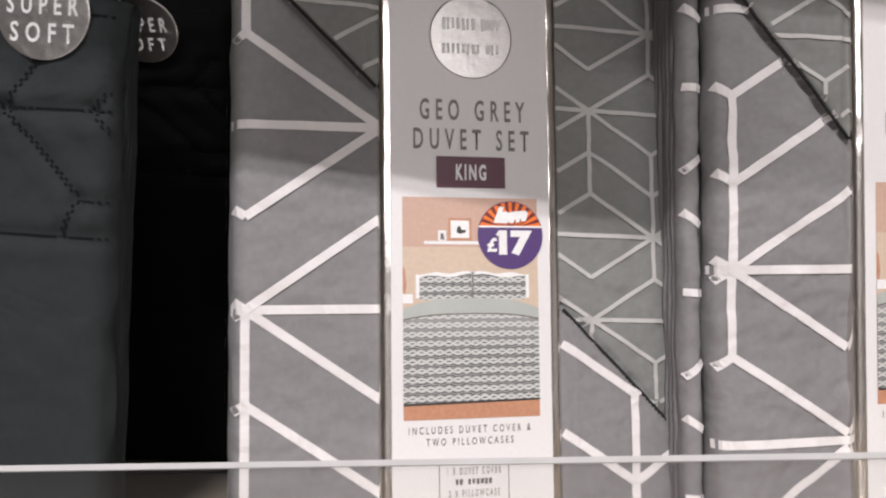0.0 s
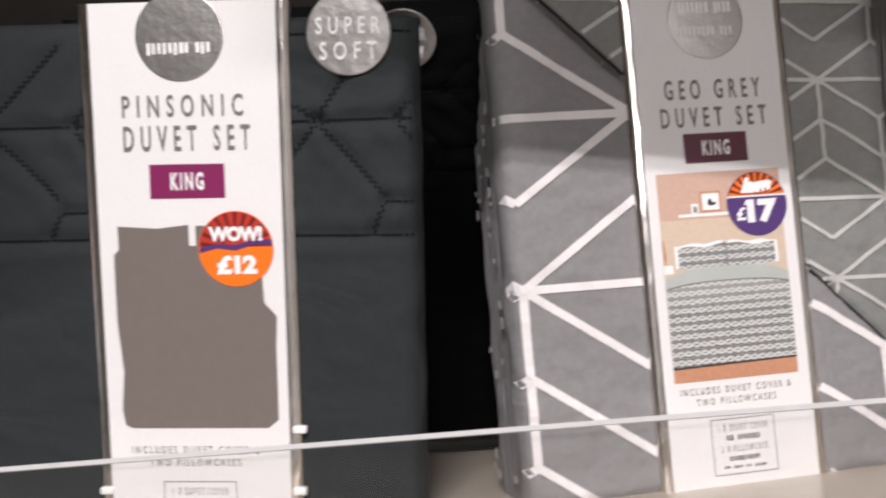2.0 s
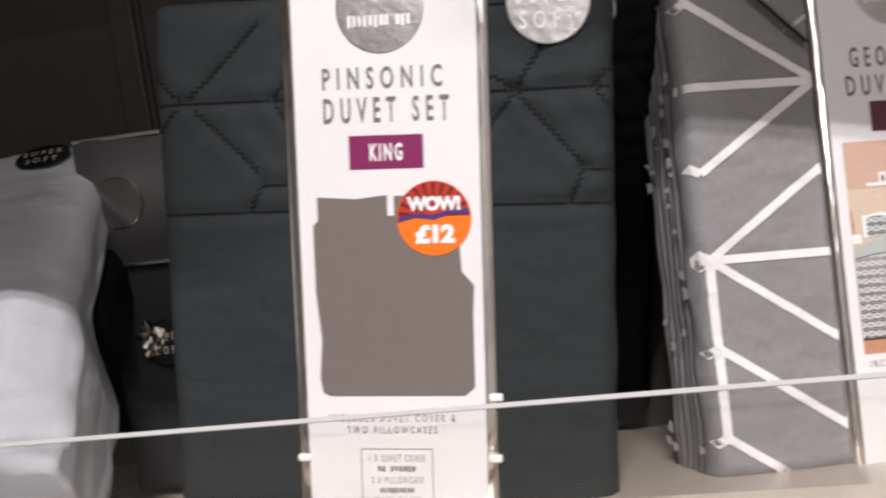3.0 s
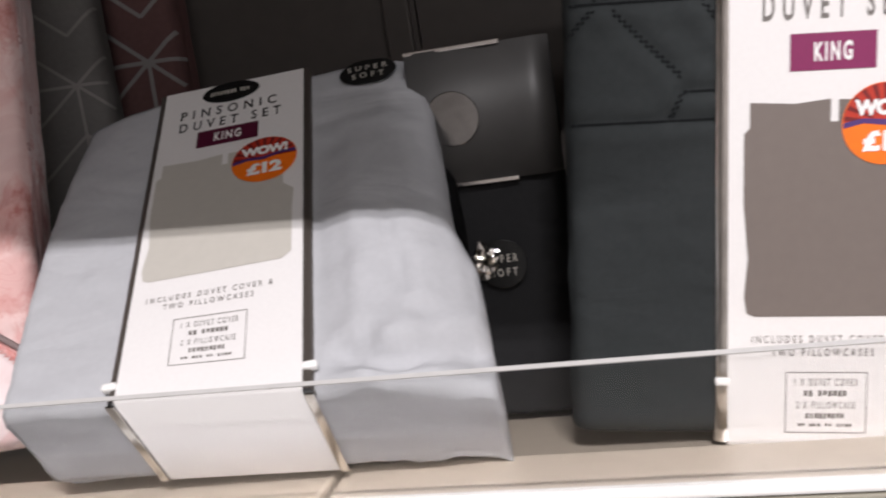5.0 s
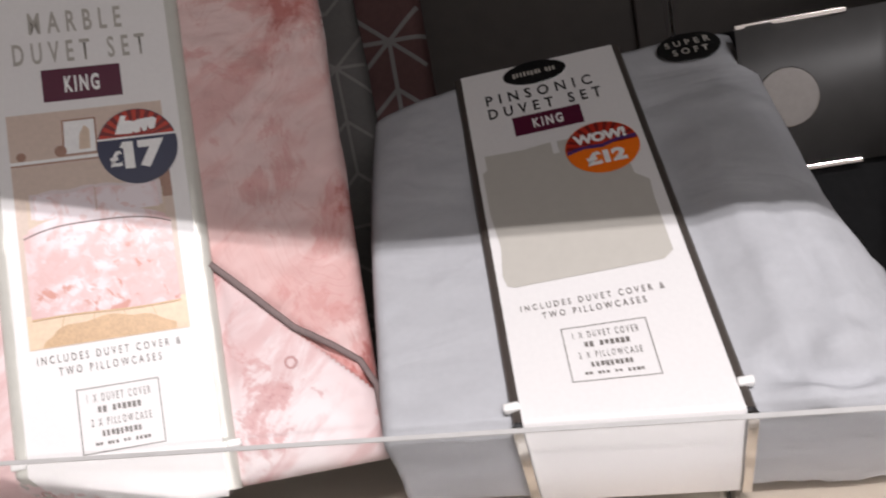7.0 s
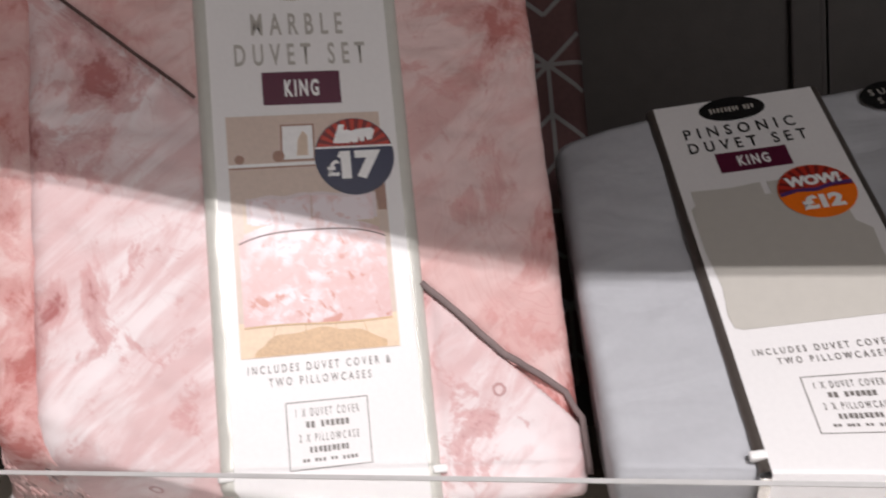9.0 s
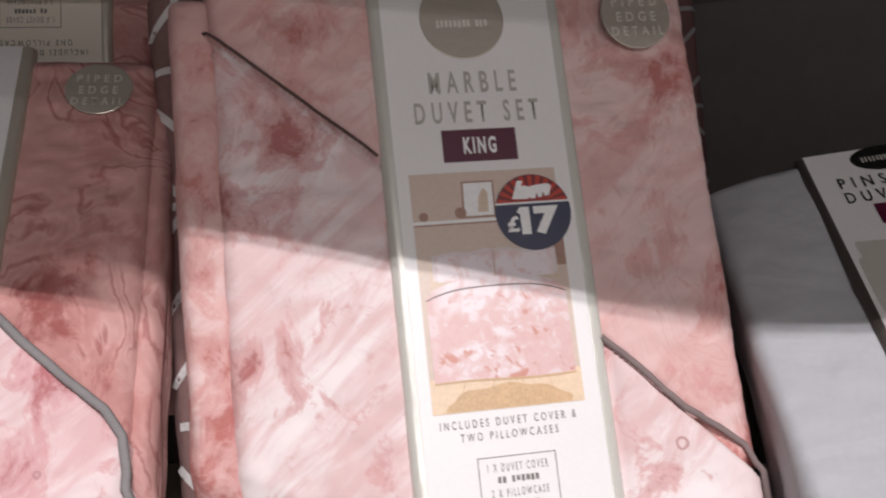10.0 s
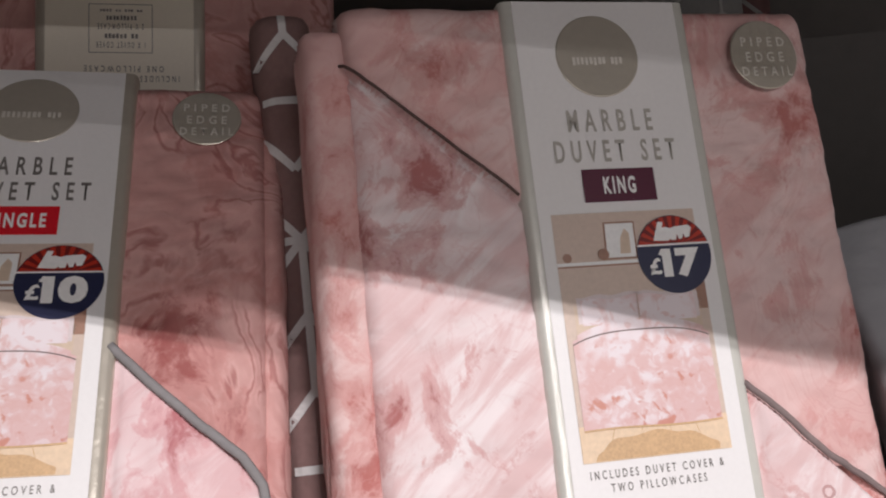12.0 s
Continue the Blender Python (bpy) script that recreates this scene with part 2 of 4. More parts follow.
CHARCOAL = cloth("charcoal_cotton", (0.027, 0.0305, 0.0315))
STITCH = cloth("dark_thread", (0.008, 0.009, 0.010))
DOVE = cloth("dove_grey_cotton", (0.43, 0.435, 0.455), 0.04)
# black cloth, also used where a gap's shade is put into the colour
BLACKC = cloth("black_and_shaded_cotton", (0.003, 0.003, 0.0034))
ROSE = cloth("dusty_rose_cotton", (0.27, 0.165, 0.155))
PINK = marble_cloth("pink_marble_cotton", (0.78, 0.695, 0.695), (0.58, 0.32, 0.31), (0.34, 0.10, 0.095), (1.3, 0, 4.2), 1.0, ((-72, 160, 40), (-90, 174, 34), (-50, 156, 34), (-94, 36, 20), (-103, 131, 18), (-40, -30, 34)), 0.36)
PINK_FLAP = marble_cloth("soft_pink_marble_cotton", (0.72, 0.54, 0.52), (0.60, 0.32, 0.30), (0.42, 0.13, 0.115), (5.1, 0, 2.2), 1.1, ((142, 189, 40), (170, 182, 32), (139, 148, 24), (110, 167, 22), (112, 106, 18), (127, 73, 22), (147, 111, 18), (-52, 220, 24), (155, 5, 28)), 0.38, 0.2)
PINK_OLD = marble_cloth("rose_marble_cotton", (0.71, 0.47, 0.44), (0.53, 0.255, 0.235), (0.28, 0.075, 0.07), (7.7, 0, 9.4), 0.75, ((130, 92, 44),), 0.54, 0.8)
PINK_PALE = marble_cloth("pale_marble_cotton", (0.78, 0.64, 0.64), (0.64, 0.34, 0.35), (0.42, 0.13, 0.14), (3.7, 0, 1.4), 1.0, ((112, 20, 26),), 0.38)
PIPING = cloth("taupe_piping_cotton", (0.22, 0.17, 0.165))
PIPING_GREY = cloth("grey_piping_cotton", (0.25, 0.235, 0.235))
CREASE_SHADE = cloth("crease_shade_grey", (0.025, 0.024, 0.025))
PIPING_SHADE = cloth("shaded_brown_piping_cotton", (0.10, 0.065, 0.06))
PHOTO_PINK = pictured_marble("photo_pink_bedding", (0.72, 0.64, 0.66), (0.62, 0.38, 0.36), (0.52, 0.20, 0.14))
BROWN = plain("photo_brown", (0.32, 0.18, 0.13), 0.4, vary=0.15)
RUG = plain("photo_tan_rug", (0.54, 0.35, 0.19), 0.4, vary=0.2, scale=120)
AISLE = plain("aisle_wall_paint", (0.44, 0.42, 0.41), 0.7, vary=0.06, scale=5)
BADGE_INK = plain("champagne_ink", (0.66, 0.62, 0.56), 0.4)
SHELF = plain("cream_shelf_enamel", (0.60, 0.52, 0.43), 0.32, vary=0.05, scale=12, coat=0.2)
RAIL = plain("white_rail", (0.86, 0.85, 0.83), 0.22, vary=0.03, coat=0.4)
TICKET = plain("grey_ticket_strip", (0.28, 0.26, 0.21), 0.45, vary=0.10, scale=10)
BACKP = plain("dark_back_panel", (0.058, 0.049, 0.044), 0.6, vary=0.12, scale=10, bump=0.2, bump_scale=300)
ACRYL = clear_plastic()
EDGE = plain("frosted_acrylic_edge", (0.50, 0.49, 0.48), 0.3, vary=0.08, scale=20)
FLOOR = plain("pale_vinyl", (0.36, 0.345, 0.33), 0.35, vary=0.08, scale=6)
WALLP = plain("white_wall_paint", (0.80, 0.77, 0.75), 0.7, vary=0.04, scale=5)

# ---- building helpers ----
MM = 0.001


def part(name, bm, material, parent=None, label="", smooth=False, category="", kind="", group=""):
    """Links a bmesh (or a ready mesh) as one object under a thing or a part."""
    if isinstance(bm, bmesh.types.BMesh):
        me = bpy.data.meshes.new(name)
        bm.to_mesh(me)
        bm.free()
    else:
        me = bm
    for m in material if isinstance(material, (list, tuple)) else (material,):
        me.materials.append(m)
    if smooth:
        me.polygons.foreach_set("use_smooth", [True] * len(me.polygons))
    ob = new(name, me)
    if parent is not None:
        ob.parent = parent
    return tagged(ob, label, category, group, kind)


def thing(name, m, label, category, group=""):
    ob = new(name)
    ob.empty_display_size = 0.05
    ob.matrix_world = m
    return tagged(ob, label, category, group)


def box(x0, x1, y0, y1, z0, z1, bevel=0.0, bm=None):
    bm = bm or bmesh.new()
    made = bmesh.ops.create_cube(bm, size=1.0)["verts"]
    for v in made:
        v.co = Vector(((x0 + x1) / 2 + v.co.x * (x1 - x0), (y0 + y1) / 2 + v.co.y * (y1 - y0), (z0 + z1) / 2 + v.co.z * (z1 - z0)))
    if bevel:
        bmesh.ops.bevel(bm, geom=bm.edges[:], offset=bevel, segments=2, affect="EDGES", profile=0.5)
    return bm


def plate(points, y, back=0.0003):
    """A printed panel: a flat outline in x and z (mm), its face at depth y (m), with a thin edge."""
    bm = bmesh.new()
    face = bm.faces.new([bm.verts.new((a * MM, y, b * MM)) for a, b in points])
    if face.normal.y > 0 or face.calc_center_median() is None:
        face.normal_flip()
    bm.normal_update()
    if face.normal.y > 0:
        face.normal_flip()
    return bm


def rect(x0, x1, z0, z1):
    return [(x0, z0), (x1, z0), (x1, z1), (x0, z1)]


def arc(cx, cz, r, a0=0, a1=360, n=40, squash=1.0):
    steps = n if abs(a1 - a0) >= 360 else n + 1
    return [(cx + r * math.cos(radians(a0 + (a1 - a0) * i / n)), cz + squash * r * math.sin(radians(a0 + (a1 - a0) * i / n))) for i in range(steps)]


def lettering(text, x0, x1, z0, z1, y, material, parent, bold=0.012, space=1.7):
    """Letters of the built-in font, fitted to a box in x and z (mm), their face at depth y (m)."""
    cu = bpy.data.curves.new("lettering", "FONT")
    cu.body, cu.size, cu.offset, cu.resolution_u = text, 1.0, bold, 3
    cu.space_character = space
    ob = bpy.data.objects.new("lettering_source", cu)
    scene.collection.objects.link(ob)
    bpy.context.view_layer.update()
    me = bpy.data.meshes.new_from_object(ob.evaluated_get(bpy.context.evaluated_depsgraph_get()))
    bpy.data.objects.remove(ob)
    co = np.empty(len(me.vertices) * 3)
    me.vertices.foreach_get("co", co)
    co = co.reshape(-1, 3)
    lo, hi = co.min(0), co.max(0)
    f = (co - lo) / np.maximum(hi - lo, 1e-6)
    out = np.column_stack([(x0 + f[:, 0] * (x1 - x0)) * MM, np.full(len(f), y), (z0 + f[:, 1] * (z1 - z0)) * MM])
    me.vertices.foreach_set("co", out.ravel())
    me.materials.clear()
    return part("lettering", me, material, parent)


def bars(x0, x1, z0, z1, count, y, material, parent, seed=1):
    """Writing too small to read: a row of short bars of its size."""
    rng = random.Random(seed)
    bm = bmesh.new()
    step = (x1 - x0) / count
    for i in range(count):
        if rng.random() < 0.14:
            continue
        a, b = x0 + i * step, x0 + (i + rng.uniform(0.55, 0.8)) * step
        bm.faces.new([bm.verts.new((p * MM, y, q * MM)) for p, q in rect(a, b, z0 + rng.uniform(0, 0.25) * (z1 - z0), z1)])
    return part("small_print", bm, material, parent)


def frame_matrix(o, u, v):
    """Pack pose: x along the front, z up the front, y into the pack."""
    u, v = Vector(u).normalized(), Vector(v)
    v = (v - u * v.dot(u)).normalized()
    y = v.cross(u)
    return Matrix(((u.x, y.x, v.x, o[0]), (u.y, y.y, v.y, o[1]), (u.z, y.z, v.z, o[2]), (0, 0, 0, 1)))


# the clear riser along the shelf front leans outwards
RISER_TOP, RISER_FOOT = (0.345, 1.289), (0.405, 1.203)


def riser_y(z):
    f = min(1.0, max(0.0, (z - RISER_FOOT[1]) / (RISER_TOP[1] - RISER_FOOT[1])))
    return RISER_FOOT[0] + f * (RISER_TOP[0] - RISER_FOOT[0])


def press(root):
    """The soft pack gives way where the riser holds it back."""
    m = root.matrix_world.copy()
    inv = m.inverted()
    for ob in root.children_recursive:
        if ob.type != "MESH":
            continue
        for v in ob.data.vertices:
            p = m @ v.co
            lim = riser_y(p.z) + 0.006
            if p.z < RISER_TOP[1] + 0.03 and p.y < lim + 0.02:
                k = min(1.0, (RISER_TOP[1] + 0.03 - p.z) / 0.03)
                soft = max(p.y, lim + 0.25 * (p.y - lim) if p.y > lim else lim + 0.12 * (p.y - lim))
                p.y += k * (max(soft, lim) - p.y) if p.y < lim else 0
                v.co = inv @ p


def seg_dist(x, z, s):
    ax, az, bx, bz = s
    dx, dz = bx - ax, bz - az
    t = max(0.0, min(1.0, ((x - ax) * dx + (z - az) * dz) / (dx * dx + dz * dz)))
    return math.hypot(x - ax - t * dx, z - az - t * dz)


class Surface:
    """The front of a folded pack in mm: rounded at its border, with soft swells, folds and quilting."""

    def __init__(self, x0, x1, z0, z1, radius=14, seed=0, swell=3.0, wrinkle=1.2, folds=(), seams=(), back=4.0, cover=(-16, 102)):
        self.box, self.r, self.seed, self.swell, self.wrinkle, self.folds, self.seams, self.back, self.cover = (x0, x1, z0, z1), radius, seed, swell, wrinkle, folds, seams, back, cover

    def depth(self, x, z):
        x0, x1, z0, z1 = self.box
        d = self.back
        for a in (x - x0, x1 - x, z - z0, z1 - z):
            a = max(0.0, a)
            if a < self.r:
                d += self.r - math.sqrt(max(0.0, self.r ** 2 - (self.r - a) ** 2))
        p = Vector((x * 0.012, z * 0.012, self.seed * 3.7))
        d -= self.swell * noise.noise(p)
        d -= self.wrinkle * noise.noise(Vector((x * 0.05 + z * 0.015, z * 0.07, self.seed * 1.9 + 5)))
        d -= 0.5 * self.wrinkle * noise.noise(Vector((x * 0.11, z * 0.16 - x * 0.05, self.seed + 9)))
        for f in self.folds:
            v = f(x, z)
            d -= 4.5 * max(0.0, min(1.0, (v + 0.8) / 1.6))
            if -6 < v < 0:
                d += 5.0 * math.exp(-((v + 2.0) / 1.3) ** 2)
        for s in self.seams:
            d += 1.7 * math.exp(-(seg_dist(x, z, s) / 3.0) ** 2) - 0.9 * math.exp(-((seg_dist(x, z, s) - 9) / 5) ** 2)
        edge = max(self.cover[0] - x, x - self.cover[1])
        return d if edge > 8 else max(d, 3.2 - 0.7 * max(0.0, edge))


def soft_body(s, thick, materials, pick=None, step=4.0, layers=7, groove=1.0):
    """The folded cloth block: a relief front, layered sides, a plain back."""
    x0, x1, z0, z1 = s.box
    nx, nz = max(6, round((x1 - x0) / step)), max(6, round((z1 - z0) / step))
    verts, faces, mats = [], [], []
    for j in range(nz + 1):
        for i in range(nx + 1):
            x, z = x0 + (x1 - x0) * i / nx, z0 + (z1 - z0) * j / nz
            verts.append((x * MM, s.depth(x, z) * MM, z * MM))
    for j in range(nz):
        for i in range(nx):
            a = j * (nx + 1) + i
            faces.append((a, a + 1, a + nx + 2, a + nx + 1))
            x, z = x0 + (x1 - x0) * (i + 0.5) / nx, z0 + (z1 - z0) * (j + 0.5) / nz
            mats.append(pick(x, z) if pick else 0)
    ring = [i for i in range(nx + 1)] + [j * (nx + 1) + nx for j in range(1, nz + 1)] + [nz * (nx + 1) + i for i in range(nx - 1, -1, -1)] + [j * (nx + 1) for j in range(nz - 1, 0, -1)]
    prev = ring
    cx, cz = (x0 + x1) / 2, (z0 + z1) / 2
    steps = layers * 4
    for k in range(1, steps + 1):
        f = k / steps
        ridge = groove * 2.2 * abs(math.sin(f * layers * math.pi)) ** 0.5 - 1.6 * groove
        cur = []
        for n_, idx in enumerate(ring):
            px, py, pz = verts[idx]
            px, pz = px / MM, pz / MM
            y = py / MM + (thick - py / MM) * f
            w = ridge + 1.5 * noise.noise(Vector((px * 0.03, f * 4, pz * 0.03 + s.seed)))
            ox, oz = (1 if px > x1 - 1 else -1 if px < x0 + 1 else 0), (1 if pz > z1 - 1 else -1 if pz < z0 + 1 else 0)
            end = -6 * max(0.0, f - 0.85) / 0.15
            verts.append(((px + ox * (w + end)) * MM, y * MM, (pz + oz * (0.5 * w + end)) * MM))
            cur.append(len(verts) - 1)
        for n_ in range(len(ring)):
            q = (n_ + 1) % len(ring)
            faces.append((prev[n_], cur[n_], cur[q], prev[q]))
            mats.append(0)
        prev = cur
    faces.append(tuple(prev))
    mats.append(0)
    me = bpy.data.meshes.new("cloth")
    me.from_pydata(verts, [], faces)
    me.polygons.foreach_set("material_index", mats)
    bm = bmesh.new()
    bm.from_mesh(me)
    bmesh.ops.recalc_face_normals(bm, faces=bm.faces[:])
    bm.to_mesh(me)
    bm.free()
    return me


def ribbon(s, ax, az, bx, bz, width, keep, bm, lift=0.5, step=5.0):
    """A printed line on the cloth from a to b, laid in short pieces where keep() is true."""
    length = math.hypot(bx - ax, bz - az)
    n = max(1, round(length / step))
    ex, ez = (bx - ax) / length, (bz - az) / length
    px, pz = -ez * width / 2, ex * width / 2
    for i in range(n):
        f, g = i / n, (i + 1) / n
        mx, mz = ax + (bx - ax) * (f + g) / 2, az + (bz - az) * (f + g) / 2
        if not keep(mx, mz):
            continue
        q = []
        for t, sgn in ((f, 1), (f, -1), (g, -1), (g, 1)):
            t = t + (0.03 if t == g else -0.03) * (1 / n)
            x, z = ax + (bx - ax) * t + sgn * px, az + (bz - az) * t + sgn * pz
            q.append(bm.verts.new((x * MM, (s.depth(x, z) - lift) * MM, z * MM)))
        bm.faces.new(q)


def star_lattice(s, unit, column, ox, oz, flip=0, reach=9, lean=0.0):
    """The geometric print as segments: columns of stars five units apart, every other column raised by two units and turned over."""
    seen, out = set(), []
    x0, x1, z0, z1 = s.box
    for j in range(-reach, reach + 1):
        odd = (j + flip) % 2
        base = (2 if odd else 0) - (2 if flip else 0)
        for k in range(-4 * reach, 4 * reach + 1):
            r = (k - base + 2) % 5 - 2
            x, z = ox + j * column, oz + k * unit + lean * j * column
            if x < x0 - column or x > x1 + column or z < z0 - unit * 1.5 or z > z1 + unit * 1.5:
                continue
            ends = []
            if r == 0:
                ends = [(1, 1), (1, -1), (-1, 1), (-1, -1), (1, 0), (-1, 0)]
            elif r == -1 or (r == -2 and not odd):
                ends = [(1, -1), (-1, -1)]
            elif r == 1 or (r == 2 and odd):
                ends = [(1, 1), (-1, 1)]
            if r in ((-1, 0, 1) if odd else (-2, -1)):
                ends.append((0, 1))
            for dx, dk in ends:
                key = tuple(sorted(((j, k), (j + dx, k + dk))))
                if key in seen:
                    continue
                seen.add(key)
                out.append((x, z, x + dx * column, z + dk * unit + lean * dx * column, len(out) % 4))
    return out


def lattice_mesh(s, segments, width, keep):
    """All the fine lines of a print, joined."""
    bm = bmesh.new()
    for a, b, c, d, k in segments:
        ribbon(s, a, b, c, d, width, keep, bm, 0.75 + 0.10 * k, 4.0)
    return bm


def lattice_lines(s, segments, width, keep, material, parent):
    """The wide lines of a print, each a piece of its own."""
    for a, b, c, d, k in segments:
        bm = bmesh.new()
        ribbon(s, a, b, c, d, width, keep, bm, 0.85 + 0.12 * k, 4.0)
        if bm.faces:
            bmesh.ops.remove_doubles(bm, verts=bm.verts[:], dist=0.0004)
            part("printed_line", bm, material, parent)
        else:
            bm.free()


def cord(points, radius, bm=None, sides=8):
    """A round piping cord along points (metres)."""
    bm = bm or bmesh.new()
    rings = []
    pts = [Vector(p) for p in points]
    for i, p in enumerate(pts):
        d = (pts[min(i + 1, len(pts) - 1)] - pts[max(i - 1, 0)]).normalized()
        a = d.cross(Vector((0, 1, 0))).normalized()
        b = d.cross(a)
        rings.append([bm.verts.new(p + radius * (a * math.cos(2 * math.pi * k / sides) + b * math.sin(2 * math.pi * k / sides))) for k in range(sides)])
    for p, q in zip(rings, rings[1:]):
        for k in range(sides):
            bm.faces.new((p[k], p[(k + 1) % sides], q[(k + 1) % sides], q[k]))
    for r in (rings[0], rings[-1]):
        bm.faces.new(r)
    bmesh.ops.recalc_face_normals(bm, faces=bm.faces[:])
    return bm


# ---- printed sleeve ----
def sleeve(root, z0, z1, left=-7, right=92, foil=7, thick=80, material=None, foil_material=None, proud=3.0):
    """The card band round a pack: a front panel, foil edges that turn back, and the panel under the bottom end."""
    material, foil_material = material or WHITE, foil_material or FOIL
    bm = bmesh.new()
    rows = []
    n = 110
    for i in range(n + 1):
        z = z0 + (z1 - z0) * i / n
        rows.append([bm.verts.new((x * MM, (0.08 * math.sin(z * 0.05) + 0.06 * math.sin(x * 0.07)) * MM, z * MM)) for x in [left + (right - left) * k / 10 for k in range(11)]])
    for p, q in zip(rows, rows[1:]):
        for k in range(10):
            bm.faces.new((p[k], p[k + 1], q[k + 1], q[k]))
    low = [bm.verts.new((v.co.x, 0.5 * proud * MM, v.co.z - proud * MM)) for v in rows[0]]
    deep = [bm.verts.new((v.co.x, thick * MM, v.co.z)) for v in low]
    for p, q in ((low, rows[0]), (deep, low)):
        for k in range(10):
            bm.faces.new((p[k], p[k + 1], q[k + 1], q[k]))
    card = part("sleeve", bm, material, root, "white printed card sleeve", smooth=True)
    for x, sgn in ((left, -1), (right, 1)):
        bm = bmesh.new()
        prev = None
        for i in range(n * 2 + 1):
            z = z0 + (z1 - z0) * i / (n * 2)
            w = 0.35 * noise.noise(Vector((x, z * 0.06, 1)))
            row = [bm.verts.new(((x + sgn * a) * MM, (b + w * (a > 0)) * MM, z * MM)) for a, b in ((0, 0.2), (foil * 0.45, 0.1), (foil * 0.8, 1.0), (foil, 3.0), (foil + 0.3, 9.0))]
            if prev:
                for k in range(4):
                    bm.faces.new((prev[k], prev[k + 1], row[k + 1], row[k]))
            prev = row
        bmesh.ops.recalc_face_normals(bm, faces=bm.faces[:])
        part("foil_edge", bm, foil_material, card, "shiny silver foil edge", smooth=True)
    return card


def badge(root, x, z, r, y, material, squash=1.0, words=(), ink=None, name="badge", label="round silver foil badge"):
    bm = bmesh.new()
    prev = None
    for f, h in ((1.0, 0.35), (0.97, 0.0), (0.5, -0.15)):
        ring = [bm.verts.new(((x + r * f * math.cos(a)) * MM, y + h * MM, (z + squash * r * f * math.sin(a)) * MM)) for a in [2 * math.pi * i / 48 for i in range(48)]]
        if prev:
            for i in range(48):
                bm.faces.new((prev[i], prev[(i + 1) % 48], ring[(i + 1) % 48], ring[i]))
        prev = ring
    bm.faces.new(prev)
    bmesh.ops.recalc_face_normals(bm, faces=bm.faces[:])
    disc = part(name, bm, material, root, label)
    for text, x0, x1, z0, z1 in words:
        lettering(text, x0, x1, z0, z1, y - 0.4 * MM, ink or LETTER, disc, 0.02)
    return disc


def price_sticker(root, x, z, r, lower, price, wow=False):
    """A round price sticker: sunburst above, plain field with the price below."""
    y = -0.9 * MM
    base = part("price_sticker", plate(arc(x, z, r, n=48), y), lower, root, "round orange price sticker" if wow else "round red and purple price sticker")
    cut = 0.06 * r if wow else 0.25 * r
    a = math.degrees(math.asin(cut / r))
    top = plate(arc(x, z, r * 0.985, a, 180 - a, 24), y - 0.12 * MM)
    part("upper_field", top, RED if wow else DEEPRED, base)
    hub = z + 0.02 * r
    for i in range(11):
        b = a + 4 + (172 - 2 * a) * i / 10.0
        p, q = radians(b - 3.6), radians(b + 3.6)
        ray = [(x + rr * math.cos(t), max(z + cut, hub + rr * math.sin(t))) for rr, t in ((r * 0.3, p), (r * 0.96, p), (r * 0.96, q), (r * 0.3, q))]
        part("sunburst_ray", plate(ray, y - 0.24 * MM), DEEPRED if wow else RED if lower is NAVY else ORANGE, base)
    if wow:
        wave = [(x - r * 0.97, z - 0.10 * r), (x - r * 0.5, z + 0.02 * r), (x, z - 0.04 * r), (x + r * 0.5, z + 0.12 * r), (x + r * 0.97, z + 0.10 * r),
                (x + r * 0.97, z + 0.24 * r), (x + r * 0.5, z + 0.24 * r), (x, z + 0.10 * r), (x - r * 0.5, z + 0.14 * r), (x - r * 0.97, z + 0.04 * r)]
        part("wave", plate(wave, y - 0.3 * MM), PURPLE, base)
        lettering("WOW!", x - 0.72 * r, x + 0.72 * r, z + 0.20 * r, z + 0.60 * r, y - 0.42 * MM, LETTER, base, 0.06, 0.95)
        lettering(price, x - 0.52 * r, x + 0.56 * r, z - 0.68 * r, z - 0.16 * r, y - 0.42 * MM, LETTER, base, 0.06, 0.95)
    else:
        part("divider", plate(rect(x - r * 0.97, x + r * 0.97, z + cut - 0.6, z + cut + 0.5), y - 0.3 * MM), LETTER, base)
        mark = [(-0.52, 0.36), (-0.12, 0.34), (-0.05, 0.40), (-0.03, 0.35), (0.10, 0.36), (0.14, 0.50), (0.18, 0.37), (0.27, 0.38), (0.31, 0.52), (0.35, 0.40), (0.47, 0.42),
                (0.55, 0.66), (0.47, 0.73), (0.10, 0.70), (-0.04, 0.66), (-0.14, 0.70), (-0.24, 0.69), (-0.20, 0.83), (-0.34, 0.84)]
        part("maker_mark", plate([(x + p * r, z + q * r) for p, q in mark], y - 0.42 * MM), LETTER, base)
        lettering(price[0], x - 0.72 * r, x - 0.40 * r, z - 0.50 * r, z - 0.08 * r, y - 0.42 * MM, LETTER, base, 0.035, 1.0)
        lettering(price[1:], x - 0.36 * r, x + 0.66 * r, z - 0.60 * r, z + 0.14 * r, y - 0.42 * MM, LETTER, base, 0.062, 0.95)
        if price[1] == "1":
            part("digit_flag", plate([(x + p * r, z + q * r) for p, q in ((-0.45, 0.0), (-0.32, -0.05), (-0.32, 0.14), (-0.36, 0.14))], y - 0.42 * MM), LETTER, base)
    return base


